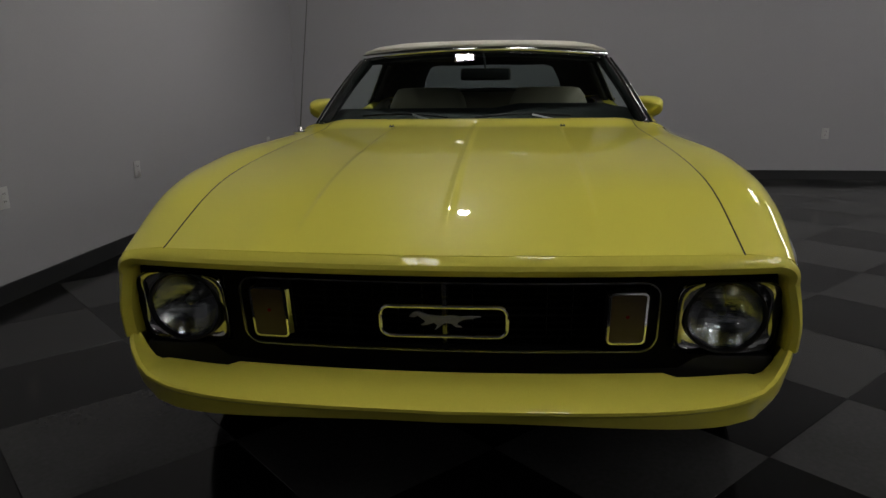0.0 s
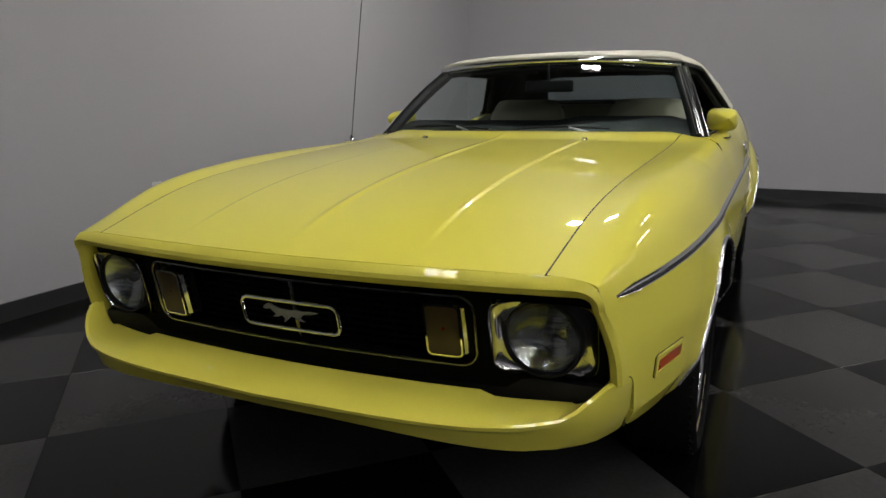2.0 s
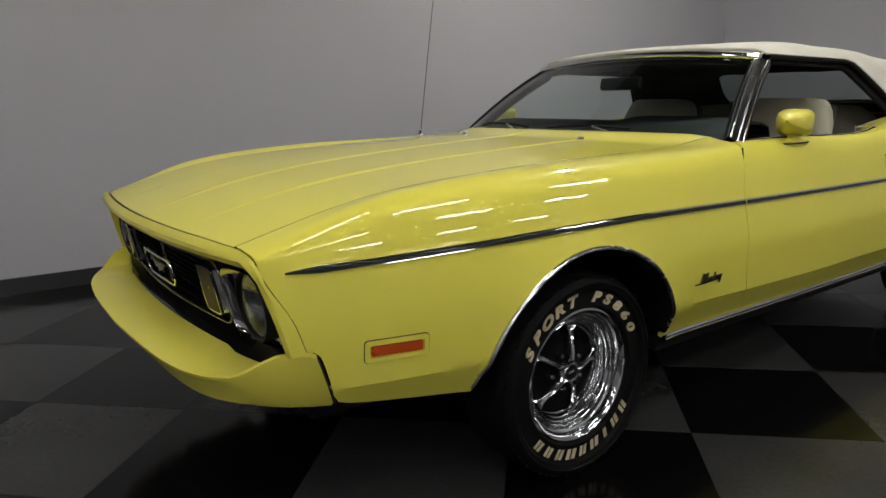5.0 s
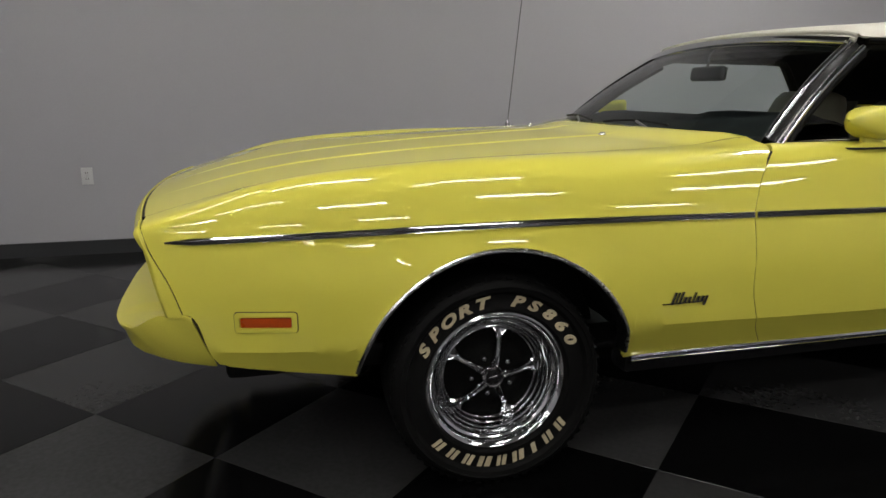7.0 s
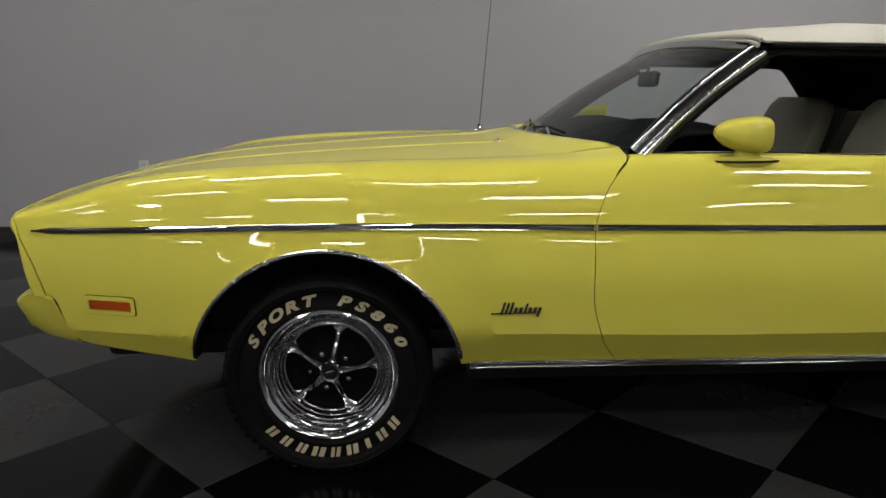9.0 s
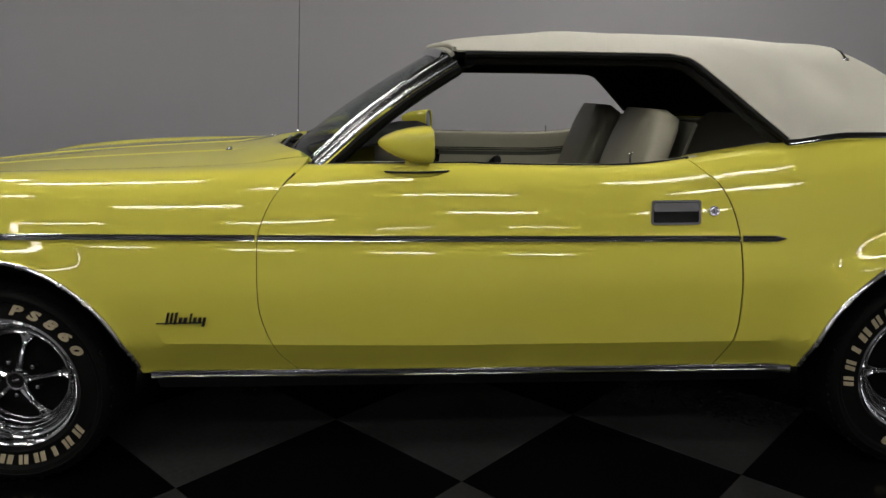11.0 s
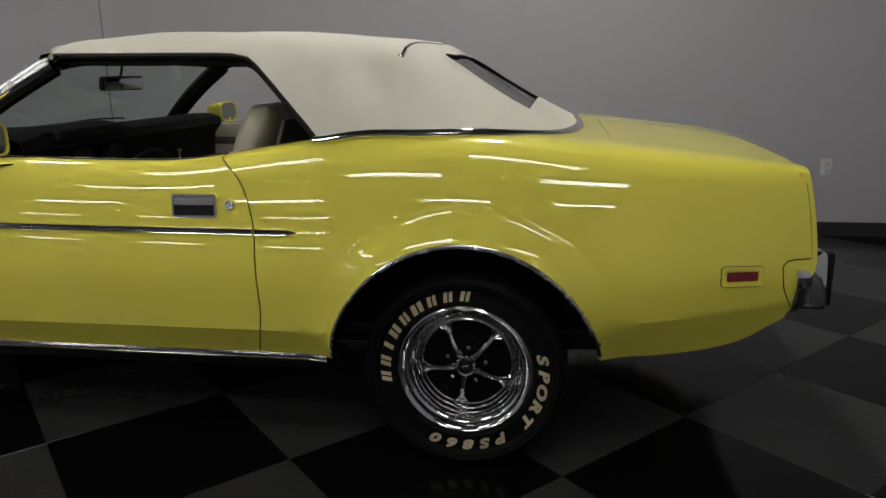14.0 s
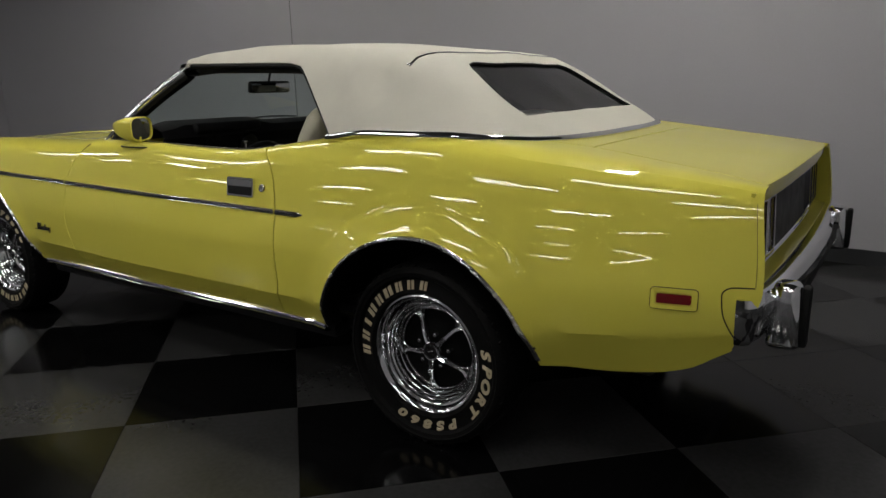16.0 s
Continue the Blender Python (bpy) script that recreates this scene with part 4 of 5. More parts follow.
# ---- tail ----
rows = []
for v in lin(0, 1, 22):
    row = []
    for u in lin(-1, 1, 31):
        y = 3.205 + v * (3.738 - 0.022 * abs(u) ** 3 - 3.205)
        x = u * (deck_seam(y) - 0.004)
        row.append(Vector((x, y, top_z(x, y))))
    rows.append(row)
lip = rows[-1]
rows.append([p + Vector((0, 0.009, -0.005)) for p in lip])
rows.append([p + Vector((0, 0.010, -0.022)) for p in lip])
rows.append([p + Vector((0, 0.002, -0.05)) for p in lip])
grid("deck_lid", rows, YELLOW, car, "yellow boot lid", flip=False, thick=0.01, sharp=50)
rows = [[Vector((u * (deck_seam(y) - 0.003), y, top_z(u * deck_seam(y), y))) for u in lin(-1, 1, 25)] for y in lin(2.98, 3.2, 7)]
grid("deck_filler", rows, YELLOW, car, thick=0.01)


def tail_y(x, z):
    return 3.738 - 0.02 * (abs(x) / 0.78) ** 2 + (0.9 - z) * 0.05


rows = [[Vector((x, tail_y(x, z) + dy, z)) for x in lin(-0.765, 0.765, 41)] for z, dy in ((0.9, -0.012), (0.878, -0.016), (0.872, -0.062), (0.66, -0.062), (0.645, 0.0), (0.62, 0.008), (0.545, -0.01))]
tail = grid("tail_panel", rows, YELLOW, car, thick=0.01, flip=True, sharp=30)
rows = [[Vector((x, tail_y(x, z) - 0.051, z)) for x in lin(-0.735, 0.735, 41)] for z in (0.868, 0.664)]
grid("tail_applique", rows, BLACK, tail, "black tail applique", thick=0.008, flip=True)


def tail_place(cx, cz):
    return lambda u, v, d: Vector((cx + u, tail_y(cx + u, cz + v) - 0.046 + d, cz + v))


def tail_frame(cx, w, h, cz=0.766):
    ol = rounded(w, h, 0.02, 6)
    pts = []
    put = tail_place(cx, cz)
    for (u, v), (u2, v2) in zip(ol, ol[1:] + ol[:1]):
        k = max(1, int(math.hypot(u2 - u, v2 - v) * 20))
        pts += [put(u + (u2 - u) * i / k, v + (v2 - v) * i / k, 0.008) for i in range(k)]
    return pts


part("tail_surround", tube(tail_frame(0, 1.49, 0.205), 0.008, 8, closed=True, up=(0, 1, 0)), CHROME, tail, "chrome tail surround")
for sx in (1, -1):
    for k in range(3):
        cx = sx * (0.672 - 0.112 * k)
        lamp = part("tail_lamp", frame_ring(rounded(0.106, 0.18, 0.012), rounded(0.086, 0.16, 0.008), tail_place(cx, 0.766), 0.022), CHROME, car, "red tail lamp in a chrome frame")
        part("lens", slab(rounded(0.088, 0.162, 0.008), tail_place(cx, 0.766), 0.012), RED_LENS, lamp, "dark red lens")
        part("divider", slab(rounded(0.003, 0.15, 0.001, 3), lambda u, v, d, c=cx: tail_place(c, 0.766)(u, v, d + 0.012), 0.004), CHROME, lamp)

# rear bumper
plan = [(x, 3.815 - 0.04 * (x / 0.7) ** 2.4) for x in lin(0, 0.7, 15)] + [(0.745, 3.765), (0.782, 3.758), (0.81, 3.75), (0.826, 3.738), (0.834, 3.722), (0.836, 3.705)]
half = []
for i, (x, y) in enumerate(plan):
    a, b = plan[max(0, i - 1)], plan[min(len(plan) - 1, i + 1)]
    tx, ty = b[0] - a[0], b[1] - a[1]
    l = math.hypot(tx, ty)
    nx, ny = -ty / l, tx / l
    if i == 0:
        nx, ny = 0.0, 1.0
    k = smooth(0.78, 0.823, x)
    half.append([(x - nx * d, y - ny * d, 0.571 + (z - 0.571) * (1 - 0.12 * k)) for d, z in ((0.07, 0.645), (0.03, 0.645), (0.01, 0.64), (0.0, 0.622), (0.0, 0.59), (0.006, 0.575), (0.014, 0.545), (0.02, 0.52), (0.03, 0.505), (0.045, 0.5), (0.07, 0.5))])
rows = [[Vector((-p[0], p[1], p[2])) for p in r] for r in half[:0:-1]] + [[Vector(p) for p in r] for r in half]
bumper = grid("rear_bumper", rows, CHROME, car, "chrome rear bumper", flip=False, sharp=25, thick=0.005)
for sx in (1, -1):
    g = part("bumper_guard", block((0.095, 0.085, 0.18), (sx * 0.662, 3.80, 0.568), 0.02, taper=(0.85, 0.8), segments=3), CHROME, bumper, "upright chrome bumper guard")
    part("rub_strip", block((0.048, 0.022, 0.165), (sx * 0.662, 3.846, 0.568), 0.008), SEAL, g, "black rubber strip")
    part("bumper_bracket", block((0.06, 0.16, 0.04), (sx * 0.5, 3.74, 0.57), 0.005), STEEL, bumper)
part("bumper_pad", block((1.15, 0.02, 0.045), (0, 3.808, 0.575), 0.008), SEAL, bumper, "black rubber pad")
# ---- underside, dark wheel housings ----
part("underbody", joined(block((1.28, 4.2, 0.08), (0, 1.35, 0.33), 0.02), block((1.1, 0.12, 0.1), (0, 0.0, 0.29), 0.02)), BLACK, car)
for sx in (1, -1):
    for c, r in ((AXLE_F, ARCH_F), (AXLE_R, ARCH_R)):
        rows = []
        for a in lin(radians(15), radians(165), 30):
            rows.append([Vector((sx * x, c + (r + dr) * math.cos(a), HUB_Z + (r + dr) * math.sin(a))) for x, dr in ((0.895, 0.012), (0.86, 0.02), (0.7, 0.03), (0.55, 0.03))])
        grid("wheel_housing", rows, BLACK, car, flip=sx < 0, thick=0.006)
        rows = [[Vector((sx * 0.6, c + rr * math.cos(a), HUB_Z + rr * math.sin(a))) for a in lin(radians(4), radians(176), 24)] for rr in (0.02, r + 0.03)]
        grid("inner_housing", rows, BLACK, car, thick=0.006)
part("spring_hanger", joined(block((0.04, 0.09, 0.03), (0.74, 3.13, 0.5), 0.005), block((0.03, 0.03, 0.1), (0.74, 3.17, 0.45), 0.005)), STEEL, car)

# ---- wheels ----
def letter_mesh(ch):
    cu = bpy.data.curves.new("letter", "FONT")
    cu.body = ch
    cu.size = 0.0415
    cu.extrude = 0.0015
    cu.offset = 0.0019
    cu.shear = 0.25
    cu.align_x = "CENTER"
    cu.resolution_u = 3
    tmp = new("tmp", cu)
    deps = bpy.context.evaluated_depsgraph_get()
    me = bpy.data.meshes.new_from_object(tmp.evaluated_get(deps))
    bpy.data.objects.remove(tmp)
    bpy.data.curves.remove(cu)
    me.materials.clear()
    me.transform(Matrix.Diagonal((1.5, 1.0, 1.0, 1.0)))
    return me


def on_tyre(me, parent, angle, radius, name):
    """Sets a letter on the sidewall, its foot towards the hub; angle in degrees, clockwise from the top as seen from outside."""
    a = radians(angle)
    out = Vector((0, math.sin(a), math.cos(a)))
    across = Vector((0, math.cos(a), -math.sin(a)))
    n = Vector((1, 0, 0))
    m = Matrix((( *across, 0), (*out, 0), (*n, 0), (0, 0, 0, 1))).transposed()
    x = 0.0905
    me.transform(Matrix.Translation(out * radius + n * x) @ m)
    return finish(name, me, LETTER, parent, "raised cream sidewall letter", shade=False)


def wheel(turn, at):
    """A five-spoke chrome wheel whose outside looks along +x."""
    rim = part("wheel", spun([(-0.09, 0.188), (-0.088, 0.182), (0.045, 0.17), (0.05, 0.168), (0.056, 0.176), (0.06, 0.184), (0.072, 0.188), (0.08, 0.192), (0.085, 0.2), (0.083, 0.206), (0.076, 0.208), (0.07, 0.2), (-0.08, 0.195), (-0.09, 0.188)], steps=72), WHEEL_CHROME, car, "five-spoke chrome and black wheel")
    part("rim_step", spun([(0.05, 0.177), (0.0585, 0.176), (0.061, 0.173), (0.0565, 0.1705), (0.051, 0.169), (0.0535, 0.1655), (0.0505, 0.163), (0.042, 0.161), (0.038, 0.1595), (0.04, 0.156), (0.0355, 0.1535), (0.027, 0.152), (0.0235, 0.1505), (0.025, 0.147), (0.02, 0.1445), (0.012, 0.143), (0.009, 0.1415), (0.0105, 0.1385), (0.005, 0.136), (-0.004, 0.135), (-0.004, 0.165)], steps=72), WHEEL_CHROME, rim, "stepped chrome inner lip")
    part("tyre", spun([(-0.085, 0.2), (-0.108, 0.235), (-0.114, 0.268), (-0.105, 0.295), (-0.085, 0.308), (-0.05, 0.311), (0.05, 0.311), (0.082, 0.308), (0.102, 0.296), (0.108, 0.284), (0.104, 0.281), (0.102, 0.27), (0.098, 0.267),
                       (0.092, 0.264), (0.0892, 0.261), (0.0892, 0.224), (0.0925, 0.218), (0.0925, 0.214), (0.088, 0.209), (0.08, 0.205), (0.06, 0.2)], steps=80), RUBBER, rim, "black tyre with raised cream letters")
    groove = joined(*[block((0.012, 0.016, 0.005), (0.086 + 0.004 * (k % 2), 0.3052 * math.sin(2 * math.pi * k / 66), 0.3052 * math.cos(2 * math.pi * k / 66)), 0, (-360 * k / 66, 25, 0)) for k in range(66)])
    part("tread", groove, RUBBER, rim)
    part("hub_plate", spun([(0.0, 0.14), (0.004, 0.128), (0.002, 0.115), (0.008, 0.08), (0.024, 0.055), (0.026, 0.0)], steps=40), GRILLE_BLACK, rim, "black painted wheel centre")
    for k in range(5):
        a = radians(turn + 72 * k)
        rows = []
        for r, w, x in ((0.03, 0.0115, 0.04), (0.055, 0.009, 0.039), (0.08, 0.0075, 0.032), (0.105, 0.008, 0.022), (0.12, 0.011, 0.016), (0.13, 0.018, 0.014), (0.138, 0.027, 0.014)):
            row = []
            for s, dx in ((-1.0, -0.02), (-1.0, 0.0), (-0.75, 0.004), (-0.3, -0.001), (0.3, -0.001), (0.75, 0.004), (1.0, 0.0), (1.0, -0.02)):
                u = s * w
                row.append(Vector((x + dx, math.cos(a) * r - math.sin(a) * u, math.sin(a) * r + math.cos(a) * u)))
            rows.append(row)
        grid("spoke", rows, WHEEL_CHROME, rim, "chrome-edged spoke", flip=False, sharp=30)
        b = a + radians(36)
        part("lug_nut", spun_at([(0.01, 0.009), (0.03, 0.009), (0.036, 0.007), (0.038, 0.0)], (0, 0.062 * math.cos(b), 0.056 * math.sin(b)), 6), CHROME, rim)
    part("hub_cap", spun([(0.02, 0.034), (0.046, 0.033), (0.052, 0.029), (0.051, 0.024), (0.048, 0.0235)], steps=32), WHEEL_CHROME, rim, "round chrome hub cap")
    part("cap_disc", spun([(0.0485, 0.0235), (0.05, 0.0)], steps=32), BLACK_GLOSS, rim)
    part("cap_emblem", block((0.002, 0.022, 0.006), (0.051, 0, 0.001), 0.0008, (14, 0, 0)), CHROME, rim)
    part("brake_disc", spun([(-0.02, 0.13), (-0.005, 0.13), (-0.005, 0.03), (-0.02, 0.03)], steps=32), STEEL, rim)
    return rim


def spun_at(profile, at, steps):
    bm = spun(profile, steps=steps)
    bmesh.ops.translate(bm, verts=bm.verts, vec=at)
    return bm


def lettering(rim, word_turn, name_turn):
    """One word and a number that can be read, and a maker's name kept to plain blocks."""
    word = "SPORT PS860"
    for i, ch in enumerate(word):
        if ch != " ":
            on_tyre(letter_mesh(ch), rim, word_turn + (i - 5) * 12.4, 0.2275, "letter")
    for i, wd in enumerate((0.03, 0.03, 0.014, 0.036, 0.028, 0.038, 0.028, 0.027, 0.027)):
        bars = [(-wd / 2, -wd * 0.08), (wd * 0.12, wd / 2)] if wd > 0.02 else [(-wd / 2, wd / 2)]
        bm = joined(*[slab([(a - 0.003, 0), (b - 0.003, 0), (b + 0.003, 0.031), (a + 0.003, 0.031)], lambda u, v, d: Vector((u, v, d)), 0.0015) for a, b in bars])
        me = bpy.data.meshes.new("letter_block")
        bm.to_mesh(me)
        bm.free()
        on_tyre(me, rim, name_turn + (i - 4) * 12.2, 0.2255, "letter_block")


def placed(rim, m):
    rim.matrix_local = m
    return rim


WHEEL_X = 0.808
fl = wheel(77, None)
lettering(fl, 0, 177)
placed(fl, pose(WHEEL_X, AXLE_F, HUB_Z + 0.003))
rl = wheel(118, None)
lettering(rl, 139, -47)
placed(rl, pose(WHEEL_X - 0.004, AXLE_R, HUB_Z + 0.003))
copy_thing(fl, pose(-WHEEL_X, AXLE_F, HUB_Z + 0.003, 40, 0, 180))
copy_thing(rl, pose(-WHEEL_X + 0.004, AXLE_R, HUB_Z + 0.003, 20, 0, 180))

# ---- windscreen and its frame ----
def screen(u, v):
    a = abs(u)
    base = Vector((0.755 * u, 0.73 + 0.11 * a ** 2 + 0.075 * a ** 5, 0.955 + 0.014 * a * a))
    top = Vector((0.606 * u, 1.268 + 0.03 * a ** 2 + 0.018 * a ** 5, 1.299 - 0.034 * a * a))
    return base.lerp(top, v) + Vector((0, -0.010, 0.012)) * math.sin(math.pi * v)


glass_ob = grid("windscreen", [[screen(u, v) for u in lin(-0.985, 0.985, 33)] for v in lin(0, 0.985, 13)], WINDOW, car, "lightly tinted curved windscreen")


def pillar(sx):
    rows_c, rows_d, rows_m, rows_b = [], [], [], []
    for v in lin(-0.02, 1.0, 16):
        p = screen(sx, v)
        up = (screen(sx, 1) - screen(sx, 0)).normalized()
        o = Vector((sx * 0.40, 0.90, 0.0))
        o = (o - up * o.dot(up)).normalized()
        n = o.cross(up) * -sx
        n = n if n.x * sx > 0 else -n
        rows_c.append([p + o * a + n * b for a, b in ((-0.006, 0.0), (-0.005, 0.006), (-0.001, 0.0095), (0.004, 0.010), (0.009, 0.008), (0.012, 0.003))])
        rows_d.append([p + o * a + n * b for a, b in ((0.043, 0.003), (0.045, 0.009), (0.048, 0.0115), (0.052, 0.012), (0.056, 0.010), (0.059, 0.005), (0.060, -0.004))])
        rows_m.append([p + o * a + n * b for a, b in ((0.011, 0.001), (0.018, 0.004), (0.028, 0.0055), (0.037, 0.004), (0.044, 0.001))])
        rows_b.append([p + o * a + n * b for a, b in ((-0.004, -0.001), (0.03, -0.001), (0.058, -0.001), (0.068, -0.008), (0.072, -0.026), (0.06, -0.045), (0.02, -0.05), (-0.008, -0.03), (-0.008, -0.008))])
    ob = grid("pillar_trim", rows_c, CHROME, car, "chrome windscreen edge trim", flip=sx < 0, sharp=60)
    grid("pillar_trim", rows_d, CHROME, car, "chrome windscreen pillar trim", flip=sx < 0, sharp=60)
    grid("pillar_face", rows_m, DARK_CHROME, car, "brushed middle band of the windscreen pillar", flip=sx < 0, sharp=60)
    grid("pillar", rows_b, SEAL, car, "black pillar and door seal", flip=sx < 0, loop=True)
    return ob


for sx in (1, -1):
    pillar(sx)
rows = []
for u in lin(-1.03, 1.03, 33):
    p = screen(u, 0.985)
    rows.append([p + Vector((0, a, b)) for a, b in ((-0.004, -0.016), (-0.011, -0.013), (-0.0165, -0.005), (-0.0185, 0.004), (-0.016, 0.012), (-0.009, 0.018), (0.004, 0.02))])
grid("header_trim", rows, CHROME, car, "chrome windscreen header strip", flip=False, sharp=60)
rows = []
for u in lin(-1.0, 1.0, 33):
    p = screen(u, 0.985)
    rows.append([p + Vector((0, a, b)) for a, b in ((-0.008, -0.012), (0.004, -0.03), (0.06, -0.036), (0.1, -0.02), (0.1, 0.01))])
grid("header_panel", rows, HEADLINER, car, "black header above the windscreen", flip=True)
rows = [[Vector((0.76 * u, 0.668 + 0.215 * u * u + v * 0.12, 0.952 + 0.008 * u * u - 0.022 * math.sin(math.pi * min(1, v * 1.2)))) for u in lin(-0.895, 0.895, 25)] for v in lin(0, 1, 7)]
grid("cowl", rows, BLACK, car, "black cowl below the windscreen", flip=False, thick=0.004)


def wiper(x0, x1, name):
    pts = [screen(u, 0.055 + 0.03 * math.sin(math.pi * i / 11)) + Vector((0, -0.012, 0.012)) for i, u in enumerate(lin(x0, x1, 12))]
    ob = part("wiper", tube(pts, 0.0045, 6), BLACK, car, "black wiper")
    part("wiper_arm", tube([screen(x0, 0.0) + Vector((0, -0.03, 0.0)), screen((x0 * 0.6 + x1 * 0.4), 0.06) + Vector((0, -0.02, 0.02))], 0.005, 6), STEEL, ob)
    part("wiper_pivot", block((0.03, 0.04, 0.02), screen(x0, 0.0) + Vector((0, -0.035, -0.002)), 0.006), BLACK, ob)


wiper(0.55, -0.02, "a")
wiper(-0.18, -0.72, "b")

# ---- convertible top ----
belt_x = curve((2.33, 0.803), (2.5, 0.797), (2.76, 0.776), (2.9, 0.726), (3.0, 0.645), (3.06, 0.545), (3.1, 0.4), (3.118, 0.2))
belt_z = curve((2.33, 1.006), (2.5, 1.025), (2.76, 1.019), (2.96, 1.003), (3.05, 0.995), (3.118, 0.993))
ridge_z = curve((1.262, 1.313), (1.285, 1.325), (1.4, 1.338), (1.6, 1.347), (1.72, 1.354), (1.95, 1.349), (2.2, 1.337), (2.45, 1.308), (2.54, 1.296), (2.6, 1.263), (2.964, 1.06), (3.08, 1.006), (3.118, 0.995))
knee_x = curve((1.235, 0.56), (1.72, 0.535), (2.1, 0.57), (2.33, 0.605), (2.54, 0.612), (2.944, 0.555), (3.0, 0.53), (3.06, 0.44), (3.1, 0.3), (3.118, 0.14))
knee_drop = curve((1.235, 0.016), (1.72, 0.02), (2.2, 0.022), (2.54, 0.021), (2.62, 0.008), (2.95, 0.004), (3.118, 0.002))
pane_edge = curve((2.5, 0.60), (2.62, 0.61), (2.635, 0.685), (2.655, 0.72), (2.71, 0.765), (2.944, 0.925), (3.05, 0.95))


def top_low(y):
    """Lower edge of the top: along the window, down behind it, then along the waist."""
    if y >= 2.33:
        return belt_x(y), belt_z(y)
    t, u = (y - 1.235) / (2.06 - 1.235), (y - 2.06) / 0.27
    za, zb = 1.276 - 0.012 * t, 1.264 - u * (1.264 - 1.006)
    xa, xb = 0.628 + 0.02 * t, 0.648 + u * (0.803 - 0.648)
    ez = 0.014 * (1 - smooth(2.2, 2.33, y)) * smooth(1.6, 1.9, y)
    return (xa + xb) / 2 + math.hypot((xa - xb) / 2, ez * 0.5), (za + zb) / 2 - math.hypot((za - zb) / 2, ez)


SIDE_N, MID_N, PANE_N = 9, 4, 8


def top_section(y, inset=0.0):
    xl, zl = top_low(y)
    xk, zc = knee_x(y), ridge_z(y)
    zk = zc - knee_drop(y)
    pts = []
    for t in lin(0, 1, SIDE_N + 1)[:-1]:
        pts.append([xl + (xk - xl) * t + 0.008 * math.sin(math.pi * t), zl + (zk - zl) * t])
    f = pane_edge(y)
    xs = [xk + (xk * f - xk) * t for t in lin(0, 1, MID_N + 1)[:-1]] + [xk * f * (1 - t) for t in lin(0, 1, PANE_N + 1)]
    for x in xs:
        pts.append([x, zc - (zc - zk) * (x / xk) ** 2])
    for _ in range(2):
        old = [p[:] for p in pts]
        for i in range(SIDE_N - 2, SIDE_N + 3):
            pts[i] = [old[i][k] * 0.5 + (old[i - 1][k] + old[i + 1][k]) * 0.25 for k in (0, 1)]
    sag = 0.004 * math.sin((y - 1.3) * 14) * (1 - smooth(2.3, 2.5, y)) * smooth(1.3, 1.5, y)
    out = []
    for x, z in pts:
        w = noise.noise(Vector((x * 3.1, y * 3.1, 2.0))) * 0.008 + noise.noise(Vector((x * 9, y * 9, 5.0))) * 0.0022
        z += w * smooth(1.3, 1.5, y) * (1 - smooth(2.9, 3.0, y)) * smooth(zl, zl + 0.05, z)
        dent = 0.03 * math.exp(-((y - 2.45 + (z - 1.2) * 0.5) / 0.05) ** 2 - ((z - 1.19) / 0.075) ** 2) - 0.012 * math.exp(-((y - 2.36 + (z - 1.2) * 0.6) / 0.04) ** 2 - ((z - 1.16) / 0.08) ** 2)
        x -= dent * smooth(0.45, 0.6, x)
        yy = y + 0.088 * (x / 0.63) ** 2 * (1 - smooth(1.262, 1.62, y))
        yy += 0.045 * max(0.0, 1 - (x / 0.62) ** 2) * smooth(2.3, 2.52, y) * (1 - smooth(2.6, 2.95, y))
        out.append(Vector((x * (1 - inset / 0.7), yy, z - inset - (sag * 0.5 if x < 0.5 else 0))))
    return out


def both_sides(half):
    return half + [Vector((-p.x, p.y, p.z)) for p in half[-2::-1]]


stations = lin(1.262, 1.6, 9) + lin(1.66, 2.06, 8) + lin(2.09, 2.33, 8) + [2.38, 2.44, 2.49, 2.525, 2.545, 2.565, 2.585, 2.605, 2.62, 2.635, 2.655, 2.68] + lin(2.71, 2.944, 8) + [2.98, 3.01, 3.04, 3.06, 3.08, 3.095, 3.11, 3.118]
pane_a, pane_b = stations.index(2.62), len(stations) - 1 - stations[::-1].index(2.944)
first_pane, last_pane = SIDE_N + MID_N, SIDE_N + MID_N + 2 * PANE_N


def pane_hole(i, j):
    return pane_a <= i < pane_b and first_pane <= j < last_pane


top = grid("convertible_top", [both_sides(top_section(y)) for y in stations], TOPCLOTH, car, "raised cream vinyl convertible top", flip=False, thick=0.006, skip=pane_hole, sharp=60)
grid("headliner", [both_sides(top_section(y, 0.016)) for y in stations], HEADLINER, top, "black headliner", flip=True, skip=pane_hole, sharp=60)
pane = grid("rear_window", [both_sides(top_section(y, 0.004))[first_pane:last_pane + 1] for y in stations[pane_a:pane_b + 1]], REAR_PANE, top, "tinted rear window")
pane.visible_shadow = False
secs = [both_sides(top_section(y, 0.0)) for y in stations]
loop = [secs[i][first_pane] for i in range(pane_a, pane_b + 1)] + [secs[pane_b][j] for j in range(first_pane + 1, last_pane)] + [secs[i][last_pane] for i in range(pane_b, pane_a - 1, -1)] + [secs[pane_a][j] for j in range(last_pane - 1, first_pane, -1)]
part("window_seal", tube([p + Vector((0, 0.001, 0.001)) for p in loop], 0.005, 6, closed=True), SEAL, pane, "black window seal")
mid = sum(loop, Vector()) / len(loop)
part("window_bead", tube([p + (p - mid).normalized() * 0.009 + Vector((0, 0.002, 0.002)) for p in loop], 0.0028, 6, closed=True), CHROME, pane, "thin bright bead")
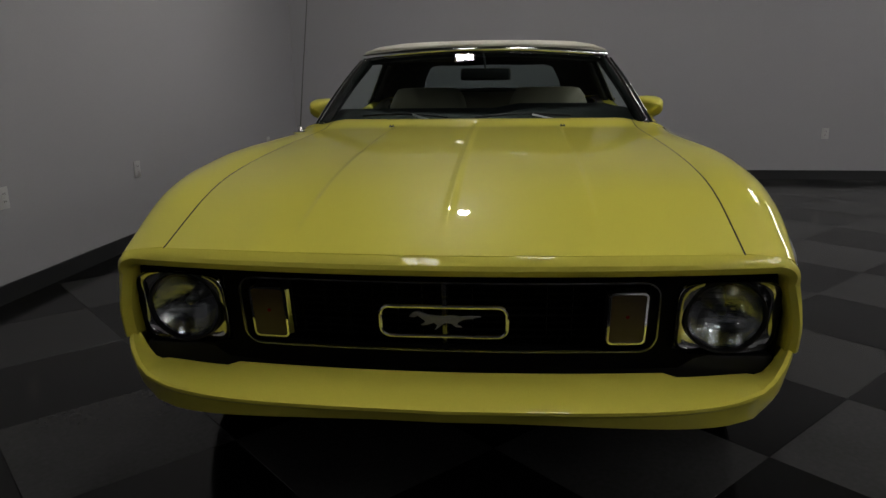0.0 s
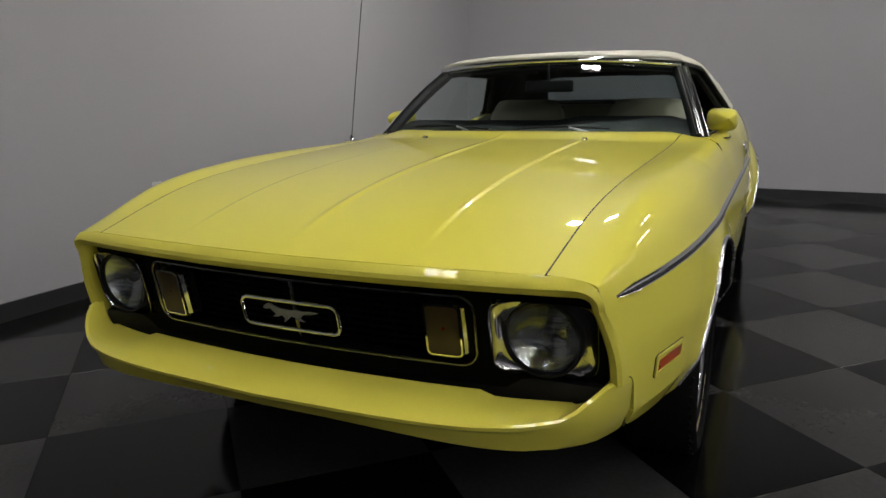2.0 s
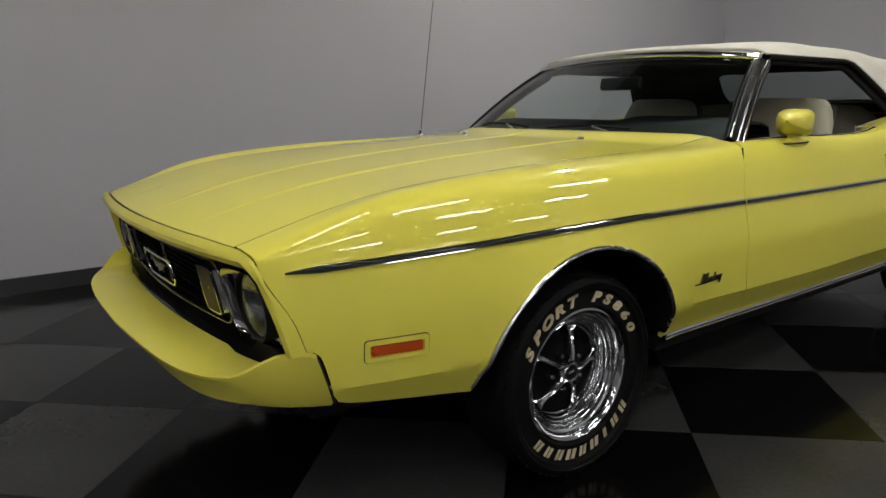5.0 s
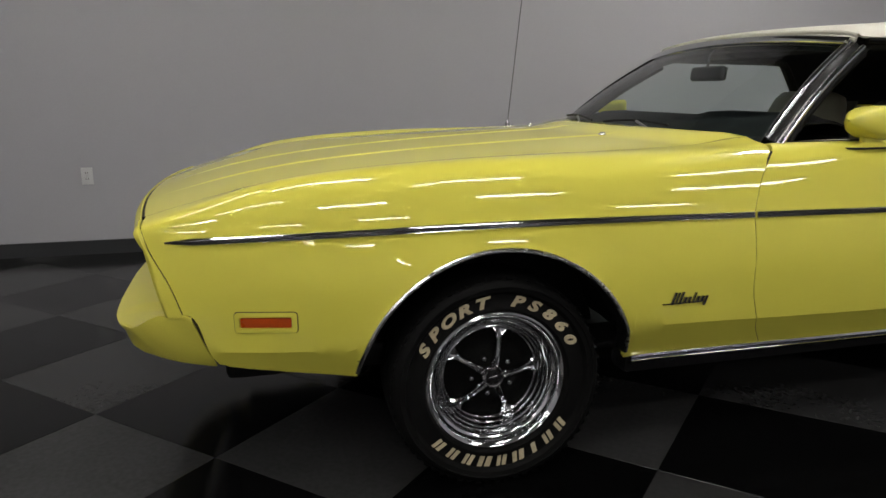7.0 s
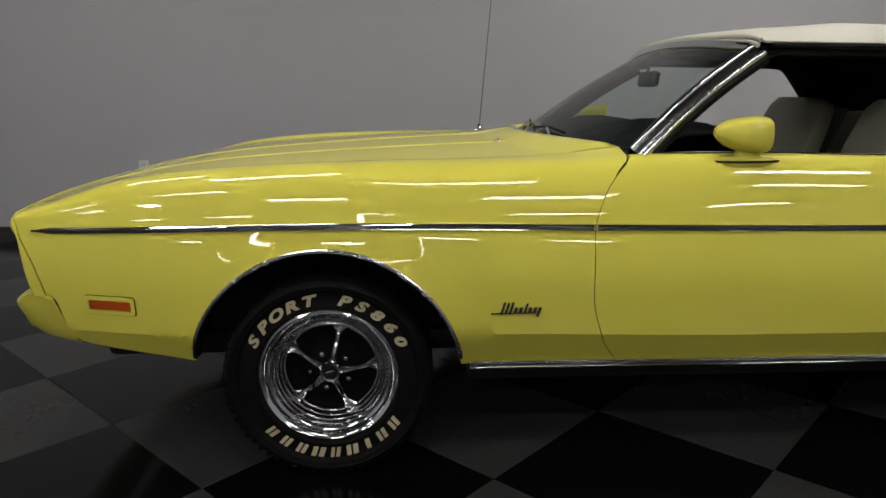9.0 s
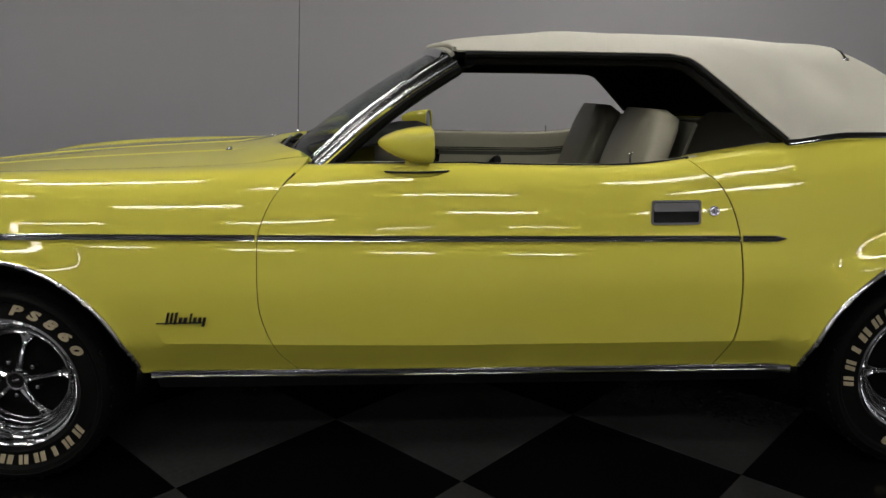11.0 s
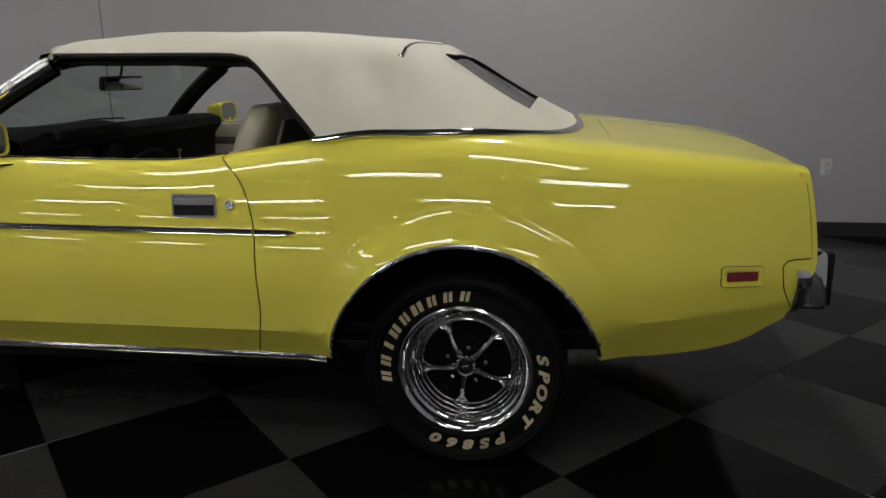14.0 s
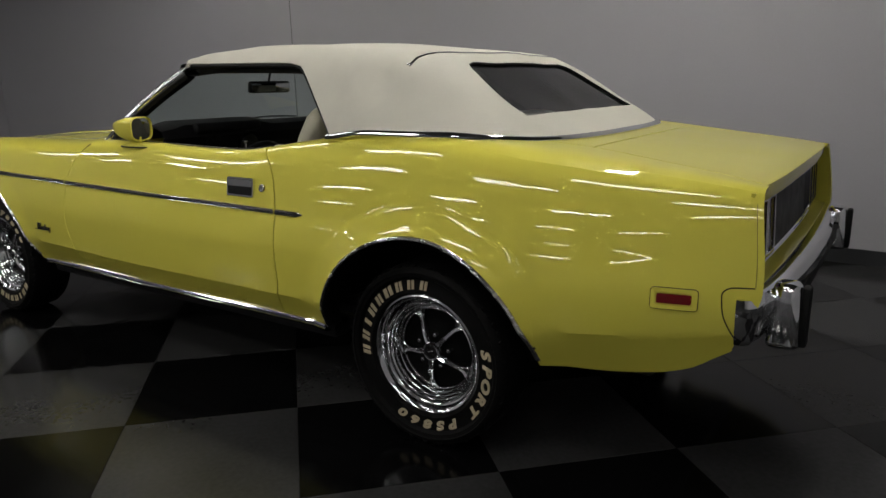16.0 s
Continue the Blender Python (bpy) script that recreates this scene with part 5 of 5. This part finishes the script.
for dz, dy, r in ((0.004, -0.004, 0.008), (-0.012, -0.012, 0.008)):
    part("front_hem", tube([p + Vector((0, dy, dz)) for p in both_sides(top_section(1.262))[2:-2]], r, 8), TOPCLOTH, top, "rolled cream front hem")
part("front_seal", tube([p + Vector((0, -0.006, -0.024)) for p in both_sides(top_section(1.262))[2:-2]], 0.006, 6), SEAL, top)
for j in (first_pane - 1, last_pane + 1):
    part("cloth_seam", tube([secs[i][j] + Vector((0, 0.0005, 0.001)) for i in range(stations.index(2.565), len(stations) - 6)], 0.0022, 6), TOPCLOTH, top, "stitched cream seam")
bow = both_sides(top_section(2.556))
part("bow_trim", tube([p + Vector((0, 0.002, 0.004)) for p in bow[SIDE_N - 1:len(bow) - SIDE_N + 1]], 0.0065, 8, flat=0.7), CHROME, top, "thin chrome strip across the rear bow")
for j in (SIDE_N - 1, len(bow) - SIDE_N):
    part("trim_tip", block((0.016, 0.022, 0.012), bow[j] + Vector((0, 0.0, 0.002)), 0.004), CHROME, top)
for sx in (1, -1):
    pts = [Vector((sx * (belt_x(y) + 0.004), y, belt_z(y) - 0.004 + 0.007 * smooth(2.6, 2.85, y))) for y in lin(2.315, 2.9, 18) + lin(2.93, 3.118, 16)]
    if sx > 0:
        line = pts + [Vector((-p.x, p.y, p.z)) for p in pts[::-1]]
        rows = []
        for i, p in enumerate(line):
            a, b = line[max(0, i - 1)], line[min(len(line) - 1, i + 1)]
            d = (b - a).normalized()
            n = Vector((d.y, -d.x, 0)).normalized()
            rows.append([p + n * s + Vector((0, 0, h)) for s, h in ((0.002, -0.013), (0.008, -0.011), (0.012, -0.006), (0.0125, 0.0), (0.009, 0.006), (0.004, 0.010), (-0.003, 0.0125), (-0.012, 0.012), (-0.02, 0.004))])
        grid("belt_moulding", rows, CHROME, top, "chrome moulding round the foot of the top", flip=False, sharp=30)
    edge = [Vector((sx * (top_low(y)[0] - 0.006), top_section(y)[0].y, top_low(y)[1] - 0.006)) for y in lin(1.29, 2.33, 40)]
    part("side_seal", tube(edge, 0.011, 8), SEAL, top, "black side seal")
    rail = [p + Vector((-sx * 0.035, 0, -0.012)) for p in edge]
    part("roof_rail", tube(rail, 0.019, 8), HEADLINER, top, "black folding roof rail")

# ---- aerial ----
base = Vector((-0.772, 0.59, top_z(0.76, 0.59) - 0.002))
aerial = part("aerial", tube([base + Vector((0, 0, 0.0)), base + Vector((0.022, 0.02, 0.25)), base + Vector((0.085, 0.075, 0.92))], lambda t: 0.0028 - 0.001 * t, 8), AERIAL, car, "thin steel radio aerial")
part("aerial_foot", joined(block((0.05, 0.05, 0.008), base + Vector((0, 0, 0.003)), 0.003), tube([base, base + Vector((0, 0, 0.018)), base + Vector((0, 0, 0.03))], lambda t: 0.015 - 0.01 * t, 12)), CHROME, aerial)

# ---- cabin ----
rows = []
for u in lin(-0.72, 0.72, 25):
    hump = 0.022 * smooth(0.08, 0.16, u) * (1 - smooth(0.6, 0.7, u))
    rows.append([Vector((u, y, z)) for y, z in ((0.9, 0.94), (0.95, 0.962), (1.02, 0.986 + hump * 0.4), (1.1, 1.006 + hump), (1.2, 1.008 + hump), (1.25, 0.99 + hump), (1.262, 0.955), (1.22, 0.9), (1.2, 0.72), (1.1, 0.45))])
dash = grid("dashboard", rows, DASH, car, "black padded dashboard", flip=True, thick=0.006)
part("instrument_hood", block((0.4, 0.16, 0.05), (0.36, 1.2, 0.985), 0.02, (8, 0, 0), 3), DASH, dash)
for x in (0.26, 0.46):
    part("gauge", joined(tube([(x, 1.262, 0.9), (x, 1.285, 0.895)], 0.055, 24)), BLACK_GLOSS, dash)
wheel_ring = [Vector((0.36 + 0.19 * math.cos(a), 1.42 + 0.06 * math.sin(a) * 1.4, 0.755 + 0.165 * math.sin(a))) for a in lin(0, 2 * math.pi, 41)[:-1]]
sw = part("steering_wheel", tube(wheel_ring, 0.012, 8, closed=True, up=(0, 1, 0)), DASH, car, "black steering wheel")
for s in (-1, 1):
    part("steering_spoke", tube([(0.36, 1.41, 0.755), (0.36 + s * 0.185, 1.41, 0.745)], 0.009, 6), STEEL, sw)
part("steering_boss", block((0.1, 0.04, 0.08), (0.36, 1.41, 0.755), 0.015), DASH, sw)
part("steering_column", tube([(0.36, 1.41, 0.755), (0.36, 1.2, 0.73)], 0.03, 12), DASH, sw)
part("turn_stalk", tube([(0.36, 1.34, 0.77), (0.52, 1.36, 0.82)], 0.004, 6), CHROME, sw)
part("cabin_floor", block((1.5, 1.9, 0.04), (0, 1.75, 0.385), 0.01), DASH, car)
part("transmission_tunnel", block((0.28, 1.6, 0.24), (0, 1.6, 0.5), 0.05), DASH, car)
for sx in (1, -1):
    rows = [[Vector((sx * x, y, z)) for x, z in ((0.70, shoulder_z(y) - 0.012), (0.728, shoulder_z(y) - 0.004), (0.738, shoulder_z(y) - 0.02), (0.733, shoulder_z(y) - 0.08), (0.728, 0.45 if y < 2.33 else 0.82))] for y in lin(2.03, 2.75, 10)]
    cover = [[Vector((sx * (0.72 + (belt_x(y) - 0.014 - 0.72) * t), y, shoulder_z(y) + 0.013)) for t in lin(0, 1, 4)] for y in lin(2.345, 2.76, 8)]
    grid("quarter_cover", cover, DASH, car, "black cloth over the rear side", flip=sx < 0, thick=0.003)
    grid("quarter_trim", rows, VINYL, car, "cream vinyl rear side trim", flip=sx > 0, thick=0.008)


def cushion(w, pts, thick, x0, name, parent, mat, label="", ribs=0):
    """A padded back or seat: a side profile of (y, z) along its middle, with rounded edges and stitched ribs."""
    rows = []
    n = len(pts)
    for i, (y, z) in enumerate(pts):
        a, b = pts[max(0, i - 1)], pts[min(n - 1, i + 1)]
        l = math.hypot(b[0] - a[0], b[1] - a[1])
        ny, nz = -(b[1] - a[1]) / l, (b[0] - a[0]) / l
        e = i / (n - 1)
        k = (1 - abs(2 * e - 1) ** 6) ** 0.5 if 0 < i < n - 1 else 0.05
        wk = w * (0.72 + 0.28 * k) * (1 - 0.24 * smooth(0.5, 1.0, e))
        row = []
        for s in lin(0, 2 * math.pi, 41)[:-1]:
            c, sn = math.cos(s), math.sin(s)
            u = math.copysign(abs(c) ** 0.62, c) * wk / 2
            d = math.copysign(abs(sn) ** 0.6, sn) * thick / 2 * k
            if ribs and sn > 0:
                d -= 0.006 * (0.5 + 0.5 * math.cos(u / w * ribs * 2 * math.pi)) * k
            row.append(Vector((x0 + u, y + ny * d, z + nz * d)))
        rows.append(row)
    ob = grid(name, rows, mat, parent, label, loop=True, sharp=60)
    return ob


def bucket_seat(x):
    back = cushion(0.5, [(1.86, 0.52), (1.88, 0.6), (1.91, 0.7), (1.94, 0.8), (1.975, 0.9), (2.005, 0.98), (2.03, 1.04), (2.045, 1.075), (2.05, 1.09)], 0.13, x, "front_seat", car, VINYL, "cream vinyl bucket seat with stitched ribs", 9)
    cushion(0.5, [(1.4, 0.54), (1.42, 0.56), (1.5, 0.58), (1.65, 0.57), (1.8, 0.545), (1.88, 0.53), (1.9, 0.52)], 0.14, x, "seat_cushion", back, VINYL, "", 9)
    rows = [[Vector((x + u, y + 0.07, z)) for u in lin(-0.2, 0.2, 5)] for y, z in ((1.9, 0.58), (1.95, 0.75), (2.02, 0.95), (2.055, 1.05))]
    grid("seat_back_shell", rows, VINYL_DARK, back, "dark seat back shell", thick=0.01)


for x in (0.37, -0.37):
    bucket_seat(x)
rear = cushion(1.2, [(2.45, 0.6), (2.47, 0.7), (2.51, 0.82), (2.55, 0.92), (2.58, 0.99), (2.6, 1.035), (2.605, 1.05)], 0.12, 0, "rear_seat", car, VINYL, "cream vinyl rear bench", 19)
cushion(1.2, [(2.1, 0.56), (2.14, 0.58), (2.3, 0.58), (2.45, 0.56), (2.5, 0.55)], 0.12, 0, "seat_cushion", rear, VINYL, "", 19)
rows = [[Vector((x, y, z)) for x in lin(-0.735, 0.735, 9)] for y, z in ((2.58, 0.93), (2.65, 0.96), (2.9, 0.985), (3.0, 0.985), (3.05, 0.6))]
grid("rear_shelf", rows, HEADLINER, car, "black folded well behind the rear seat", thick=0.006)
rows = [[Vector((u * (belt_x(y) - 0.012), y, belt_z(y) + 0.004)) for u in lin(-1, 1, 9)] for y in lin(2.72, 3.11, 10)]
grid("well_cover", rows, HEADLINER, car, "black folded top well", thick=0.004)
mirror_in = part("interior_mirror", block((0.255, 0.03, 0.06), (0.016, 1.19, 1.174), 0.014, (-8, 0, -6), 3), BLACK, car, "black interior mirror")
part("mirror_face", block((0.24, 0.004, 0.048), (0.0175, 1.2065, 1.172), 0.0015, (-8, 0, -6)), MIRROR, mirror_in)
part("mirror_stem", tube([(0.016, 1.185, 1.19), (0.01, 1.2, 1.25), (0.0, 1.235, 1.275)], 0.006, 8), BLACK, mirror_in)
for sx in (1, -1):
    part("sun_visor", block((0.42, 0.012, 0.12), (sx * 0.32, 1.36, 1.262), 0.005, (72, 0, 0)), HEADLINER, car)

# ---- floor tiles ----
TILE = 0.6096
STEP = TILE / math.sqrt(2)
ORIGIN = Vector((0.945, 1.349, 0))
lay = Matrix.Translation(ORIGIN) @ Matrix.Rotation(radians(0.7), 4, "Z")


def tile_mesh(name, mat):
    me = bpy.data.meshes.new(name)
    a, b = TILE / 2 - 0.0004, TILE / 2 - 0.0014
    vs = [(sx * a, sy * a, z) for z in (-0.006,) for sx, sy in ((-1, -1), (1, -1), (1, 1), (-1, 1))] + [(sx * a, sy * a, -0.0012) for sx, sy in ((-1, -1), (1, -1), (1, 1), (-1, 1))] + [(sx * b, sy * b, 0.0) for sx, sy in ((-1, -1), (1, -1), (1, 1), (-1, 1))]
    fs = [(8, 9, 10, 11)] + [(k, (k + 1) % 4, 4 + (k + 1) % 4, 4 + k) for k in range(4)] + [(4 + k, 4 + (k + 1) % 4, 8 + (k + 1) % 4, 8 + k) for k in range(4)]
    me.from_pydata(vs, [], fs)
    me.materials.append(mat)
    return me


grey_tile, dark_tile = tile_mesh("grey_tile", TILE_GREY), tile_mesh("black_tile", TILE_DARK)
inverse = room_turn.inverted()


def clipped(poly, axis, limit, sign):
    """The part of a polygon on one side of a line, for tiles cut at the walls."""
    out = []
    for a, b in zip(poly, poly[1:] + poly[:1]):
        da, db = sign * (a[axis] - limit), sign * (b[axis] - limit)
        if da <= 0:
            out.append(a)
        if (da < 0 < db) or (db < 0 < da):
            out.append(a.lerp(b, da / (da - db)))
    return out


def cut_tile(m, mat):
    h = TILE / 2 - 0.0006
    poly = [inverse @ (m @ Vector((u * h, v * h, 0))) for u, v in ((-1, -1), (1, -1), (1, 1), (-1, 1))]
    for axis, limit, sign in ((0, WEST, -1), (0, EAST, 1), (1, SOUTH, -1), (1, NORTH, 1)):
        poly = clipped(poly, axis, limit, sign)
        if len(poly) < 3:
            return None
    pts = [room_turn @ p for p in poly]
    n = len(pts)
    me = bpy.data.meshes.new("cut_tile")
    me.from_pydata([(p.x, p.y, 0.0) for p in pts] + [(p.x, p.y, -0.006) for p in pts], [], [tuple(range(n))] + [(k, k + n, (k + 1) % n + n, (k + 1) % n) for k in range(n)])
    me.materials.append(mat)
    return me


rest = {0: [], 1: []}
for i in range(-14, 40):
    for j in range(-28, 16):
        if (i + j) % 2 == 0:
            continue
        p = lay @ Vector((i * STEP, j * STEP, 0))
        q = inverse @ p
        if not (WEST - 0.43 < q.x < EAST + 0.43 and SOUTH - 0.43 < q.y < NORTH + 0.43):
            continue
        grey = i % 2 != 0
        m = Matrix.Translation(p) @ Matrix.Rotation(radians(45.7), 4, "Z")
        inside = WEST + 0.44 < q.x < EAST - 0.44 and SOUTH + 0.44 < q.y < NORTH - 0.44
        if not inside:
            me = cut_tile(m, TILE_GREY if grey else TILE_DARK)
            if me:
                ob = new("tile", me)
                ob.parent = floor
        elif -2.8 < p.x < 4.4 and -4.6 < p.y < 6.2:
            ob = new("tile", grey_tile if grey else dark_tile)
            ob.parent = floor
            ob.matrix_local = m
        else:
            rest[int(grey)].append(m)
for grey, ms in rest.items():
    src = grey_tile if grey else dark_tile
    vs, fs = [], []
    for m in ms:
        k = len(vs)
        vs += [tuple(m @ v.co) for v in src.vertices]
        fs += [tuple(k + i for i in p.vertices) for p in src.polygons]
    me = bpy.data.meshes.new("far_tiles")
    me.from_pydata(vs, [], fs)
    me.materials.append(TILE_GREY if grey else TILE_DARK)
    ob = new("far_tiles", me)
    ob.parent = floor
    ob["kind"] = "stuff"
